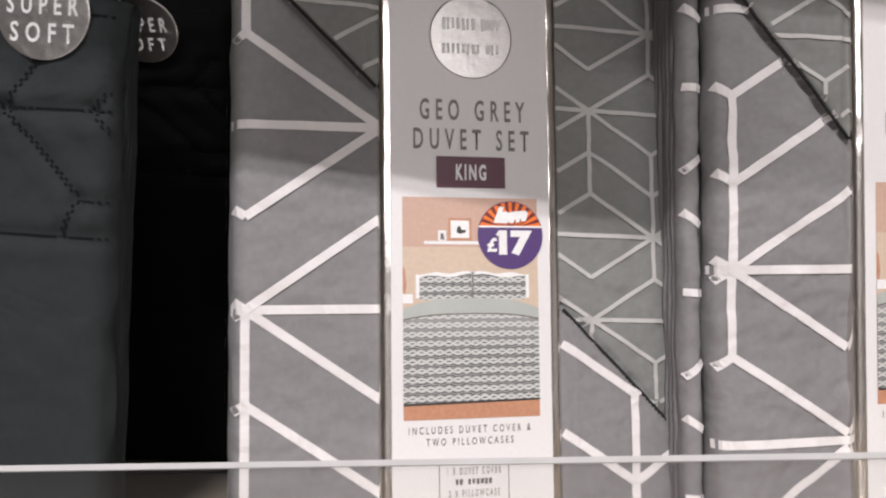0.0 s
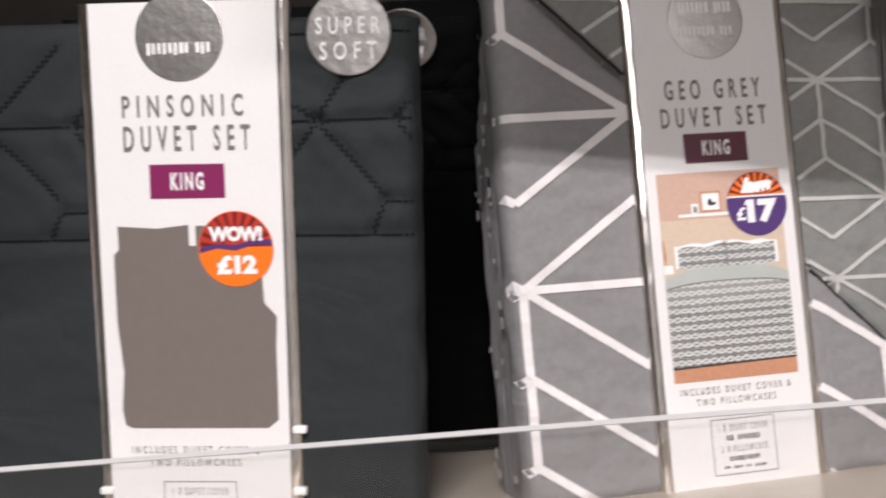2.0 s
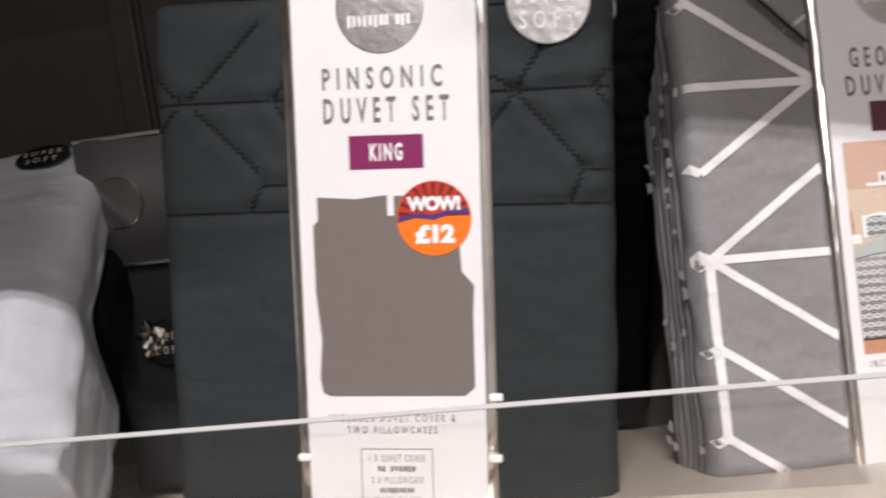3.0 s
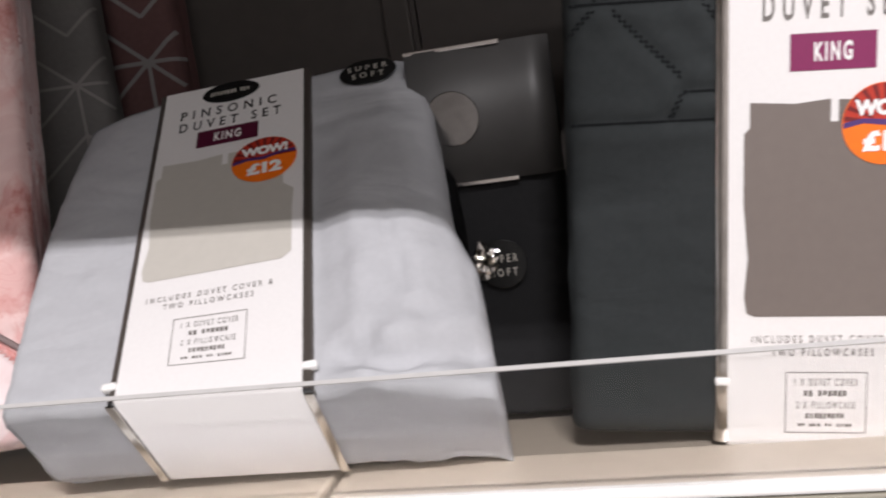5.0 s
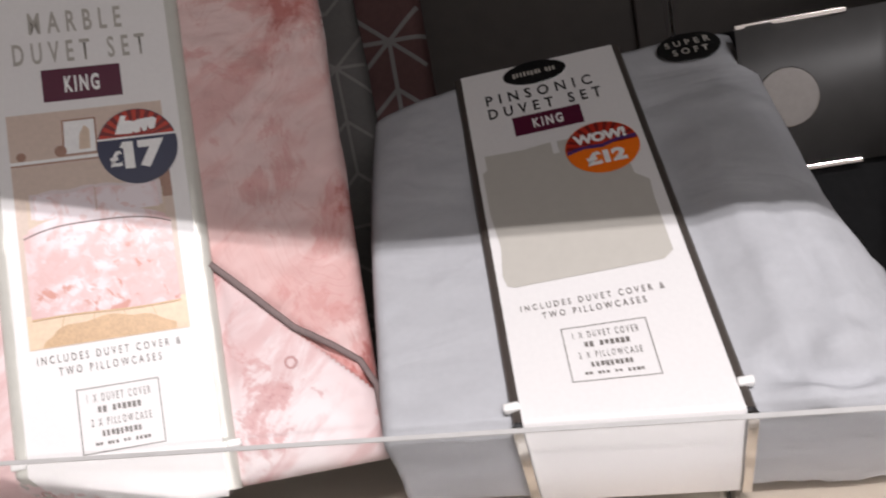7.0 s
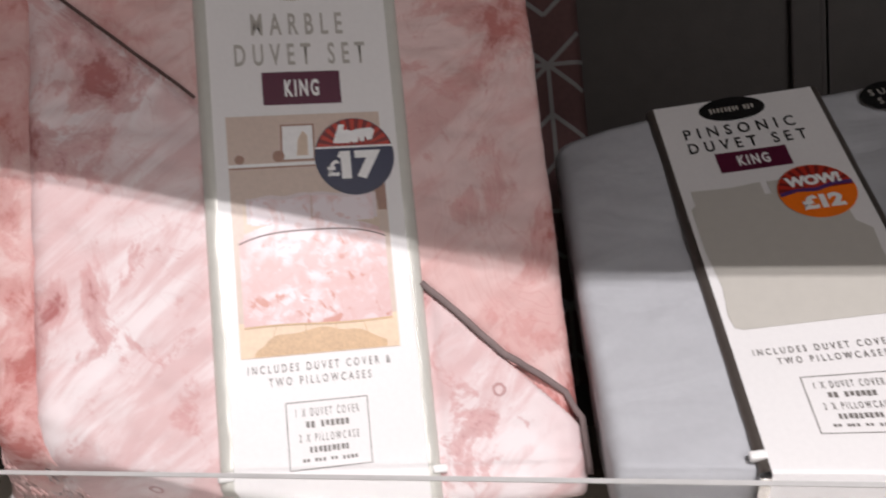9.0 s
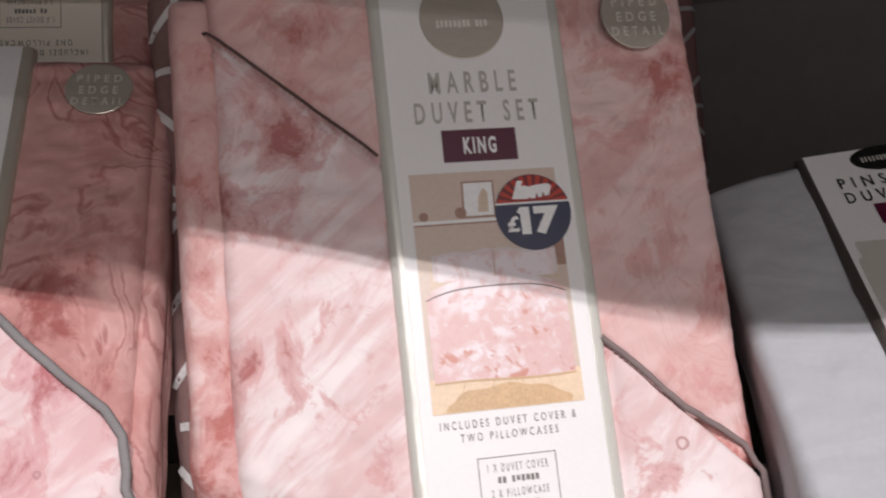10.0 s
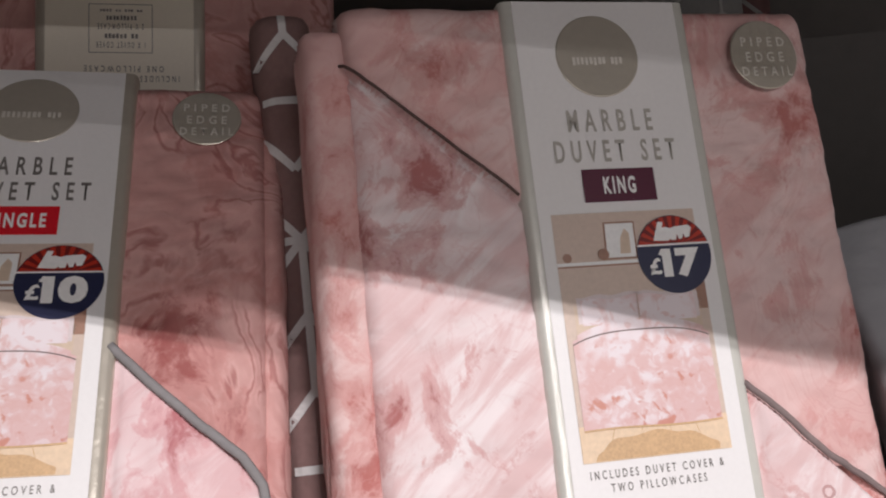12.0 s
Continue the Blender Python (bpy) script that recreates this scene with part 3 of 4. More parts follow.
def bed_photo(root, pink):
    """The printed photograph: a made bed below a little wall shelf."""
    y = -0.35 * MM
    d = lambda k: y - 0.10 * k * MM
    bow = lambda x, edge, mid: mid + (edge - mid) * abs((x - 42) / 42) ** 3
    steps = [2.8 * i for i in range(31)]
    pic = part("photograph", plate(rect(0, 84, -1.5, 130.5), y), WARMG if pink else PEACH, root, "printed photograph of a made bed")

    def layer(name, points, k, material):
        return part(name, plate(points, d(k)), material, pic)

    def band(name, lo, hi, k, material, x0=0.0, x1=84.0):
        xs = [x for x in steps if x0 <= x <= x1]
        layer(name, [(x, lo(x)) for x in xs] + [(x, hi(x)) for x in reversed(xs)], k, material)

    if pink:
        layer("photo_floor", rect(0, 84, -1.5, 17), 1, HONEY)
        for x in (14, 33, 52, 70):
            layer("floor_gap", [(x, -1.5), (x + 0.5, -1.5), (42 + (x - 42) * 0.8 + 0.4, 16), (42 + (x - 42) * 0.8, 16)], 2, RUG)
        layer("photo_rug", [(42 + 35 * math.cos(a) + 1.2 * math.sin(5 * a), max(-1.4, -1 + 12.5 * math.sin(a) + 0.8 * math.sin(9 * a))) for a in [math.pi * i / 30 for i in range(31)]], 3, RUG)
        layer("wall_shelf", rect(0, 56, 101.6, 103.4), 2, LETTER)
        layer("shelf_shade", rect(0, 56, 100.6, 101.5), 2, BROWN)
        layer("picture_frame", [(28, 104), (47, 104), (47.4, 125), (29, 125)], 2, BROWN)
        layer("picture_mount", [(29.2, 105), (46, 105), (46.4, 124), (30, 124)], 3, LETTER)
        layer("picture_spot", [(37, 107), (43, 107), (43.5, 118), (41, 121), (38, 116)], 4, BEIGE)
        layer("ornament", arc(27, 107, 3.3, n=18), 5, BROWN)
        layer("ornament", arc(6, 106, 2.6, n=18), 3, BROWN)
        layer("bedside", [(77, 74), (84, 74), (84, 97), (79, 96)], 1, BROWN)
        layer("headboard", rect(6, 79, 64, 80), 1, BEIGE)
    else:
        layer("lower_wall", rect(0, 84, 56, 100.6), 1, BEIGE)
        layer("photo_floor", [(0, -1.5), (84, -1.5), (84, 9), (0, 7)], 1, TIMBER)
        layer("wall_shelf", rect(13, 60, 102.2, 104.2), 2, LETTER)
        layer("picture_frame", rect(28, 42.3, 104.6, 118), 2, TIMBER)
        layer("picture_mount", rect(29.4, 40.9, 106, 116.6), 3, LETTER)
        layer("picture_spot", [(33, 109.5), (35, 108.6), (38.4, 109.4), (39, 111), (36.4, 110.8), (35, 113.5), (33.6, 112.6)], 4, DARKT)
        layer("ornament", [(21.6, 104.4), (26.6, 104.4), (26.6, 110.6), (21.6, 110.6)], 3, LETTER)
        layer("ornament", [(23, 105), (25.6, 105), (25, 108.6), (23.2, 109)], 4, INK)
        layer("bedside", rect(0, 6, 67, 72.5), 2, LETTER)
        layer("bedside_lamp", [(0, 73), (1.6, 73), (2.2, 79), (1.2, 88), (0, 89)], 2, TIMBER)
    cloth_m = PHOTO_PINK if pink else ZIG
    for a, b, tilt in ((10, 42, 0.7), (43, 76, -0.7)):
        w = b - a
        frill = [(a - 2.2, 70)] + [(a - 2.2 + (w + 4.4) * i / 14, 85.2 + 0.6 * math.sin(i * 0.9 + a) + tilt * (i - 7) / 7) for i in range(15)] + [(b + 2.2, 70)]
        layer("pillow_frill", frill, 2, PALE_SHEET if pink else LETTER)
        layer("pillow", [(a, 69)] + [(a + w * i / 10, 83.2 + 0.8 * math.sin(i * 0.8) + tilt * (i - 5) / 5) for i in range(11)] + [(b, 69)], 3, cloth_m)
    layer("pillow_shadow", [(41.9, 69), (43.1, 69), (43.3, 84), (42.4, 86)] if not pink else [(42.2, 70), (42.8, 70), (43, 84), (42.5, 85)], 4, INK if not pink else PEACH)
    if pink:
        band("duvet", lambda x: 14.6 + 0.6 * math.sin(x * 0.08), lambda x: bow(x, 60, 67.5), 4, cloth_m, 1, 83.5)
        band("turned_sheet", lambda x: bow(x, 58, 65.2) - 0.4, lambda x: bow(x, 58.4, 65.6), 5, PIPING, 1, 83.5)
        band("top_sheet", lambda x: bow(x, 60, 66.6), lambda x: bow(x, 61, 70.5), 5, PHOTO_PINK, 5, 80)
        band("bed_hem", lambda x: 13.8 + 0.6 * math.sin(x * 0.08), lambda x: 14.8 + 0.6 * math.sin(x * 0.08), 6, RUG, 1, 83.5)
    else:
        band("duvet", lambda x: 7.5 + x * 0.018, lambda x: bow(x, 58, 62), 4, cloth_m)
        band("fold_shade", lambda x: bow(x, 56.6, 60.2), lambda x: bow(x, 59, 61.6), 5, INK)
        band("turned_sheet", lambda x: bow(x, 57.6, 61.0), lambda x: bow(x, 63.5, 70), 6, GREY_DUVET)
        band("bed_hem", lambda x: 6.9 + x * 0.018, lambda x: 8.0 + x * 0.018, 6, DARKT)


def front_print(root, first, size, size_ink, x0, x1, dark=INK, includes=("INCLUDES DUVET COVER &", "TWO PILLOWCASES"), dx=0.0, a=0.0, b=1.0, title=(177.5, 190.5, 159.5, 172.5)):
    """Everything printed on a sleeve: title, size box, contents and the small box; dx, a, b move the layout."""
    y = -0.35 * MM
    f = lambda z: a + b * z
    lettering(first, x0 + dx, x1 + dx, title[0], title[1], y, dark, root, 0.018, 1.75)
    lettering("DUVET SET", 7 + dx, 79.5 + dx, title[2], title[3], y, dark, root, 0.018, 1.75)
    tag = part("size_box", plate(rect(21 + dx, 64 + dx, f(136.5), f(155.5)), y), size_ink, root, "dark box with white size lettering")
    wide = 9.5 if len(size) < 5 else 15
    lettering(size, 42.5 + dx - wide, 42.5 + dx + wide, f(141), f(151), y - 0.15 * MM, LETTER, tag, 0.035, 1.35)
    lettering(includes[0], 3 + dx, 78 + dx, f(-10), f(-5.6), y, INK, root)
    lettering(includes[1], 13.5 + dx, 67 + dx, f(-17), f(-12.6), y, INK, root)
    lab = bmesh.new()
    for p0, p1, q0, q1 in ((21, 64, -26.5, -26), (21, 64, -61, -60.5), (21, 21.5, -61, -26), (63.5, 64, -61, -26)):
        lab.faces.new([lab.verts.new((p * MM, y, q * MM)) for p, q in rect(p0 + dx, p1 + dx, f(q0), f(q1))])
    lb = part("contents_box", lab, INK, root, "thin outlined box of small print")
    lettering("1 X DUVET COVER", 26 + dx, 59 + dx, f(-34), f(-29.6), y, INK, lb)
    bars(31 + dx, 54 + dx, f(-40), f(-36.5), 9, y, INK, lb, 3)
    lettering("2 X PILLOWCASE", 27 + dx, 58 + dx, f(-47), f(-42.8), y, INK, lb)
    bars(32 + dx, 53 + dx, f(-53), f(-49.5), 9, y, INK, lb, 4)
    bars(28 + dx, 57 + dx, f(-57.5), f(-55.5), 14, y, INK, lb, 5)


# ---- the room ----
def room():
    part("floor", box(-6, 6, -6.3, 1.2, -0.1, 0), FLOOR, None, "pale speckled vinyl shop floor", kind="structure")
    part("ceiling", box(-6, 6, -6.3, 1.2, 3.02, 3.12), TICKET, None, "plain grey shop ceiling", kind="structure")
    part("wall_north", box(-6, 6, 1.1, 1.2, 0, 3.0), WALLP, None, "plain white wall behind the shelving", kind="structure")
    part("wall_south", box(-6, 6, -6.3, -6.2, 0, 3.0), AISLE, None, "plain grey-white wall across the aisle", kind="structure")
    part("wall_west", box(-6, -5.9, -6.2, 1.1, 0, 3.0), WALLP, None, "plain white side wall", kind="structure")
    part("wall_east", box(5.9, 6, -6.2, 1.1, 0, 3.0), WALLP, None, "plain white side wall", kind="structure")


room()

JOINT = -0.574


def shelf_bay(x0, x1, blockers):
    """One bay of shop shelving: shelf board, front strip, rail and ticket strip, back panel and unseen light blockers
    above.
    """
    bay = thing("shelf_bay", Matrix.Translation((x0, 0, 0)), "cream enamelled metal shop shelf with dark back panel", "shelf", "shelving bays")
    w = x1 - x0
    board = box(0.001, w - 0.001, 0.470, 0.83, 1.147, 1.187, 0.002)
    for v in board.verts:
        v.co.z -= (v.co.y - 0.470) * 0.2217
    part("shelf_board", board, SHELF, bay, "cream enamelled shelf board sloping to the back")
    part("front_strip", box(0.002, w - 0.002, 0.410, 0.468, 1.150, 1.195, 0.003), SHELF, bay, "cream front strip of the shelf")
    rail = part("front_rail", box(0.003, w - 0.003, 0.3985, 0.4085, 1.1975, 1.2035, 0.002), RAIL, bay, "bright white rail along the shelf front")
    part("ticket_strip", box(0.004, w - 0.004, 0.399, 0.4075, 1.120, 1.1965, 0.001), TICKET, bay, "grey ticket strip below the rail")
    part("back_panel", box(0.001, w - 0.001, 0.83, 0.85, 0.1, 2.3), BACKP, bay, "dark grey back panel")
    part("upright", box(w - 0.03, w - 0.005, 0.822, 0.83, 0.1, 2.3, 0.002), BACKP, bay, "dark slotted upright")
    part("base_plinth", box(0.001, w - 0.001, 0.42, 0.83, 0, 0.14, 0.003), SHELF, bay)
    # unseen shelf and strips added to cast the shadow edges on the packs
    top = part("upper_shelf", box(0.001, w - 0.001, 0.06, 0.83, 1.96, 1.99, 0.002), BACKP, bay, "dark upper shelf, unseen, set to shade the packs")
    for a, b, z in blockers:
        part("hanging_strip", box(a - x0, b - x0, 0.05, 0.056, z, 1.99, 0.001), TICKET, top)
    return bay


shelf_bay(-2.05, JOINT, [(-2.049, -0.861, 1.735), (-0.86, JOINT - 0.001, 1.764)])
shelf_bay(JOINT, 0.90, [(JOINT + 0.001, -0.315, 1.768), (-0.125, 0.13, 1.860), (0.131, 0.899, 1.94)])


def riser(x0, x1):
    top, foot = Vector((0, *RISER_TOP)), Vector((0, *RISER_FOOT))
    up = (top - foot).normalized()
    out = Vector((0, -up.z, up.y))
    bm = bmesh.new()
    t = 0.0017
    loop = [foot, top, top + out * t, foot + out * t]
    a = [bm.verts.new((0.002, p.y, p.z)) for p in loop]
    b = [bm.verts.new((x1 - x0 - 0.002, p.y, p.z)) for p in loop]
    bm.faces.new(a), bm.faces.new(b[::-1])
    for i in range(4):
        bm.faces.new((a[i], b[i], b[(i + 1) % 4], a[(i + 1) % 4]))
    bmesh.ops.recalc_face_normals(bm, faces=bm.faces[:])
    root = thing("shelf_riser", Matrix.Translation((x0, 0, 0)), "clear acrylic riser leaning out along the shelf front", "shelf riser")
    pane = part("pane", bm, ACRYL, root, "clear acrylic panel")
    pane.visible_shadow = False
    bm = bmesh.new()
    e = [top + out * (t + 0.0003), top - out * 0.0003, top + up * 0.0006 - out * 0.0003, top + up * 0.0006 + out * (t + 0.0003)]
    a = [bm.verts.new((0.002, p.y, p.z)) for p in e]
    b = [bm.verts.new((x1 - x0 - 0.002, p.y, p.z)) for p in e]
    bm.faces.new(a), bm.faces.new(b[::-1])
    for i in range(4):
        bm.faces.new((a[i], b[i], b[(i + 1) % 4], a[(i + 1) % 4]))
    bmesh.ops.recalc_face_normals(bm, faces=bm.faces[:])
    part("top_edge", bm, EDGE, root, "frosted bright top edge")
    return root


riser(-2.04, 0.89)

# ---- duvet packs ----
OUT = lambda x: x < -13.5 or x > 98.5


def inside(s, m=1.0):
    return lambda x, z: s.box[0] + m < x < s.box[1] - m and s.box[2] + m < z < s.box[3] - m


def geo_pack(m, label, unit, column, ox, oz, flap1, flap2, seed, flip=0, fx=121, fz=188, wrinkle=1.6, layered=False):
    """Grey geometric duvet set: wide print, with a smaller print on the turned corners."""
    root = thing("duvet_pack", m, label, "duvet set", "packed duvet sets")
    s = Surface(-99, 184, -72, 300, 12, seed, 5.0 if layered else 2.5, wrinkle, (flap1, lambda x, z: -flap2(x, z) if x > 92 else -9), back=5)
    small = lambda x, z: flap1(x, z) > 0 if x < 40 else flap2(x, z) > 0
    body = part("cloth", soft_body(s, 85, [GEO_CLOTH, GEO_SMALL], lambda x, z: 1 if small(x, z) else 0, step=2.2), [GEO_CLOTH, GEO_SMALL], root, "folded grey cotton with white lines", smooth=True)
    ok = inside(s, 2)
    lattice_lines(s, star_lattice(s, unit, column, ox, oz, flip), 5.3, lambda x, z: ok(x, z) and OUT(x) and not small(x, z), LINE, body)
    part("fine_print", lattice_mesh(s, star_lattice(s, 26.4, 42, fx, fz, lean=-0.03), 2.7, lambda x, z: ok(x, z) and OUT(x) and small(x, z)), LINE_SMALL, body, "fine pale printed lines", kind="stuff")
    # dark cord along each fold stands in for the shadow in its gap
    for x0, x1 in ((-96, -15), (101, 181)):
        f = flap1 if x0 < 0 else flap2
        n = 14
        pts = []
        for i in range(n + 1):
            x = x0 + (x1 - x0) * i / n
            slope = f(x, 1.0) - f(x, 0.0)
            z = -f(x, 0.0) / slope
            if -66 < z < 296:
                pts.append((x * MM, (s.depth(x, z) - 0.5) * MM, z * MM))
        if len(pts) > 2:
            part("folded_hem", cord(pts, 1.15 * MM, sides=6), CREASE_SHADE, root, "dark cord standing in for shade under the turned corner", smooth=True)
    if layered:
        u = Surface(-114, -101, -70, 292, 6, seed + 40, 2.5, 2.2, back=14)
        under = part("under_layer", soft_body(u, 70, [GEO_CLOTH], step=3.0), GEO_CLOTH, root, "folded edge of the layer beneath", smooth=True)
        for k in range(9):
            z = -58 + 41 * k
            lattice_lines(u, [(-113, z + (8 if k % 3 == 1 else -9 if k % 3 == 2 else 1), -101, z, k % 4)], 4.6, inside(u, 0.5), LINE, under)
        return root
    bm = bmesh.new()
    rng = random.Random(seed)
    for k in range(34):
        y, z, h = rng.uniform(14, 76), rng.uniform(-60, 280), rng.uniform(3, 8)
        bm.faces.new([bm.verts.new((-102.0 * MM, p * MM, q * MM)) for p, q in ((y, z), (y + rng.uniform(4, 11), z + rng.uniform(-3, 3)), (y + rng.uniform(4, 11), z + h), (y, z + h * 0.8))])
    part("side_print", bm, LINE, body, kind="stuff")
    return root


GEO_M = frame_matrix((-0.014, 0.574, 1.233), (0.958, 0.279, -0.067), (0.015, 0.181, 0.983))
geo = geo_pack(GEO_M, "grey geometric-print duvet set in a white card sleeve", 54.0, 79.0, -91, 64,
               lambda x, z: (z - 245.4) * 0.72 + (x + 65) * 0.70 if x < 40 else -9, lambda x, z: ((z - 65) * 0.695 + (x - 98.7) * 0.72), 1)
card = sleeve(geo, -72, 300)
front_print(geo, "GEO GREY", "KING", PLUM, 11, 77)
bed_photo(geo, False)
price_sticker(geo, 66.7, 108, 20.7, PURPLE, "£17")
bd = badge(geo, 43.5, 229.5, 26, -0.5 * MM, BADGE)
bars(25, 62, 233, 241, 12, -0.9 * MM, LETTER, bd, 8)
bars(25, 62, 218, 225, 12, -0.9 * MM, LETTER, bd, 9)

# the neighbouring geometric pack stands a little further forward
GEO2_M = frame_matrix((0.267, 0.600, 1.230), (0.985, 0.165, -0.040), (0.012, 0.12, 0.99))
geo2 = geo_pack(GEO2_M, "grey geometric-print duvet set with creased cotton and sleeve", 51.5, 79.0, -87, 79,
                lambda x, z: (z - 237.7) * 0.62 + (x + 79) * 0.784 if x < 40 else -9, lambda x, z: ((z - 65) * 0.695 + (x - 98.7) * 0.72), 4, 1, 10, 215, 2.2, True)
card = sleeve(geo2, -72, 300)
front_print(geo2, "GEO GREY", "KING", PLUM, 11, 77)
bed_photo(geo2, False)

# ---- charcoal quilted packs ----
QUILT_RIGHT = [(103, 172, 176, 173), (118, 170, 154, 130), (154, 126.3, 176, 126.2), (154, 126.3, 146.7, 109), (103, 107.6, 176, 107.3),
               (118, 175, 140, 208), (160.7, 174, 176, 191), (161.6, 171, 176, 154), (116, 174, 103, 181), (116, 170, 101, 152), (176, 221, 103, 220)]
QUILT_LEFT = [(-94, 170.7, -13, 171.5), (-74, 173.5, -30, 217), (-79, 173, -94, 186), (-81, 168, -96, 153), (-71, 167, -34, 130), (-33, 122, -13, 122.3),
              (-33, 122, -40, 108), (-94, 106, -13, 106.7), (-23.5, 173, -13, 186), (-23.5, 170, -13, 156)]


def pinsonic(m, label, cloth_m, z1, seed, quilted=True, wrinkle=0.7, x0=-97, x1=177, z0=-76, thick=70, radius=13):
    root = thing("duvet_pack", m, label, "duvet set", "packed duvet sets")
    seams = QUILT_LEFT + QUILT_RIGHT if quilted else []
    s = Surface(x0, x1, z0, z1, radius, seed, 2.0, wrinkle, (), seams, back=4)
    body = part("cloth", soft_body(s, thick, [cloth_m], step=2.6 if quilted else 4.0, groove=0.8 if quilted else 0.08), cloth_m, root, "folded quilted cotton" if quilted else "folded plain cotton", smooth=True)
    if quilted:
        ok = inside(s, 3)
        for q in seams:
            bm = bmesh.new()
            length = math.hypot(q[2] - q[0], q[3] - q[1])
            flat = abs(q[3] - q[1]) < 3
            n = max(2, round(length / (3.2 if flat else 2.0)))
            ex, ez = (q[2] - q[0]) / length, (q[3] - q[1]) / length
            for i in range(n):
                t = (i + 0.5) / n * length
                cx, cz = q[0] + ex * t, q[1] + ez * t
                if not (ok(cx, cz) and OUT(cx)):
                    continue
                w, h = (1.7, 0.7) if flat else (1.0, 0.75)
                side = 0.0 if flat else 0.8 * (-1) ** i
                cx, cz = cx - ez * side, cz + ex * side
                bm.faces.new([bm.verts.new(((cx + ex * a - ez * b) * MM, (s.depth(cx, cz) - 0.7) * MM, (cz + ez * a + ex * b) * MM)) for a, b in ((-w, -h), (w, -h), (w, h), (-w, h))])
            if bm.faces:
                part("stitching", bm, STITCH, body)
            else:
                bm.free()
    return root, s


def torn_panel(card, material, dx=0.0, a=0.0, b=1.0):
    """The plain printed panel with uneven corners."""
    out = [(0, -1), (4, -3), (84, -3), (90, 2), (90, 45), (91, 62), (84, 70), (83, 90), (84, 108), (60, 114), (46, 114.5), (46, 103), (42, 103), (42, 115), (24, 113), (1, 114.5), (1, 101), (-2, 98), (-2, 60), (0.5, 30), (-1.5, 8)]
    return part("colour_panel", plate([(p + dx, a + b * q) for p, q in out], -0.35 * MM), material, card, "plain greige printed panel")


PIN_M = frame_matrix((-0.336, 0.496, 1.259), (0.994, 0.051, -0.098), (0.096, 0.042, 0.994))
pin, s = pinsonic(PIN_M, "charcoal quilted duvet set in a white card sleeve", CHARCOAL, 231, 2, thick=42, x1=172)
card = sleeve(pin, -76, 239, -10, 96, 7, 42)
front_print(pin, "PINSONIC", "KING", MAGENTA, 7, 76, a=-8, b=1.011, title=(175.5, 188, 156.5, 171))
torn_panel(pin, GREIGE)
price_sticker(pin, 69, 101, 21.5, ORANGE, "£12", True)
bd = badge(pin, 41.5, 220, 25, -0.5 * MM, BADGE)
bars(23, 60, 209.5, 216.5, 12, -0.9 * MM, LETTER, bd, 9)
for v in pin.children[0].data.vertices:
    k = max(0.0, min(1.0, (v.co.x / MM - 120) / 50))
    z = v.co.z / MM
    f = max(0.0, min(1.0, (95 - z) / 140))
    v.co.x += k * (-5 + 15 * f * f * (3 - 2 * f) + 2.5 * f * noise.noise(Vector((0, 0, z * 0.06)))) * MM
    v.co.y += k * f * 4.0 * MM * noise.noise(v.co * 70)
badge(pin, 136, 220, 23.5, 0.5 * MM, BADGE, 1, [("SUPER", 118, 154, 219, 228.5), ("SOFT", 120, 152, 205, 215)])

# a second charcoal pack stands behind it, blackened to hold the gap's shade
pin2, s = pinsonic(frame_matrix((-0.314, 0.697, 1.291), (0.997, 0.03, -0.07), (0.06, -0.5, 0.864)), "charcoal quilted duvet set leaning forward behind another, shade in its black", BLACKC, 224, 5, x1=186, z0=-188, thick=38)
badge(pin2, 137, 212, 21, 0.5 * MM, BADGE, 1, [("SUPER", 122, 152, 211, 220), ("SOFT", 124, 150, 199, 207.5)])

# ---- the dove-grey pack that lies back on the shelf ----
TIL_M = frame_matrix((-0.645, 0.432, 1.299), (0.98, 0.196, 0.046), (-0.186, 0.794, 0.579))
til, s = pinsonic(TIL_M, "dove-grey duvet set lying tilted back in its sleeve", DOVE, 221, 3, False, 1.0, -100, 160, -48, 88, 7)
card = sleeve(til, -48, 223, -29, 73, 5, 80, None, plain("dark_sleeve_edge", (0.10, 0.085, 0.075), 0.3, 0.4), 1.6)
front_print(til, "PINSONIC", "KING", PLUM, 7, 76, DARKT, dx=-22.5, a=28, b=0.923, title=(188, 198, 174.5, 184.5))
torn_panel(til, PALE_GREIGE, -24, 39, 0.90)
price_sticker(til, 47, 128.5, 22, ORANGE, "£12", True)
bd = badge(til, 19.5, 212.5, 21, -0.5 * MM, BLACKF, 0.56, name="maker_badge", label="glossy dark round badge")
bars(5, 34, 209, 214, 12, -0.9 * MM, PALE_INK, bd, 9)
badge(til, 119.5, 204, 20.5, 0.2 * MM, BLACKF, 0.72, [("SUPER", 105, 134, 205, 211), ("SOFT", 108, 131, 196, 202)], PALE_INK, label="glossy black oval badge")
for x in (-34.5, 73.3):
    part("end_strip", box(x * MM, (x + 5) * MM, 2 * MM, 80 * MM, -51 * MM, -49.3 * MM, 0.0003), FOIL, til, "pale foil edge under the end")


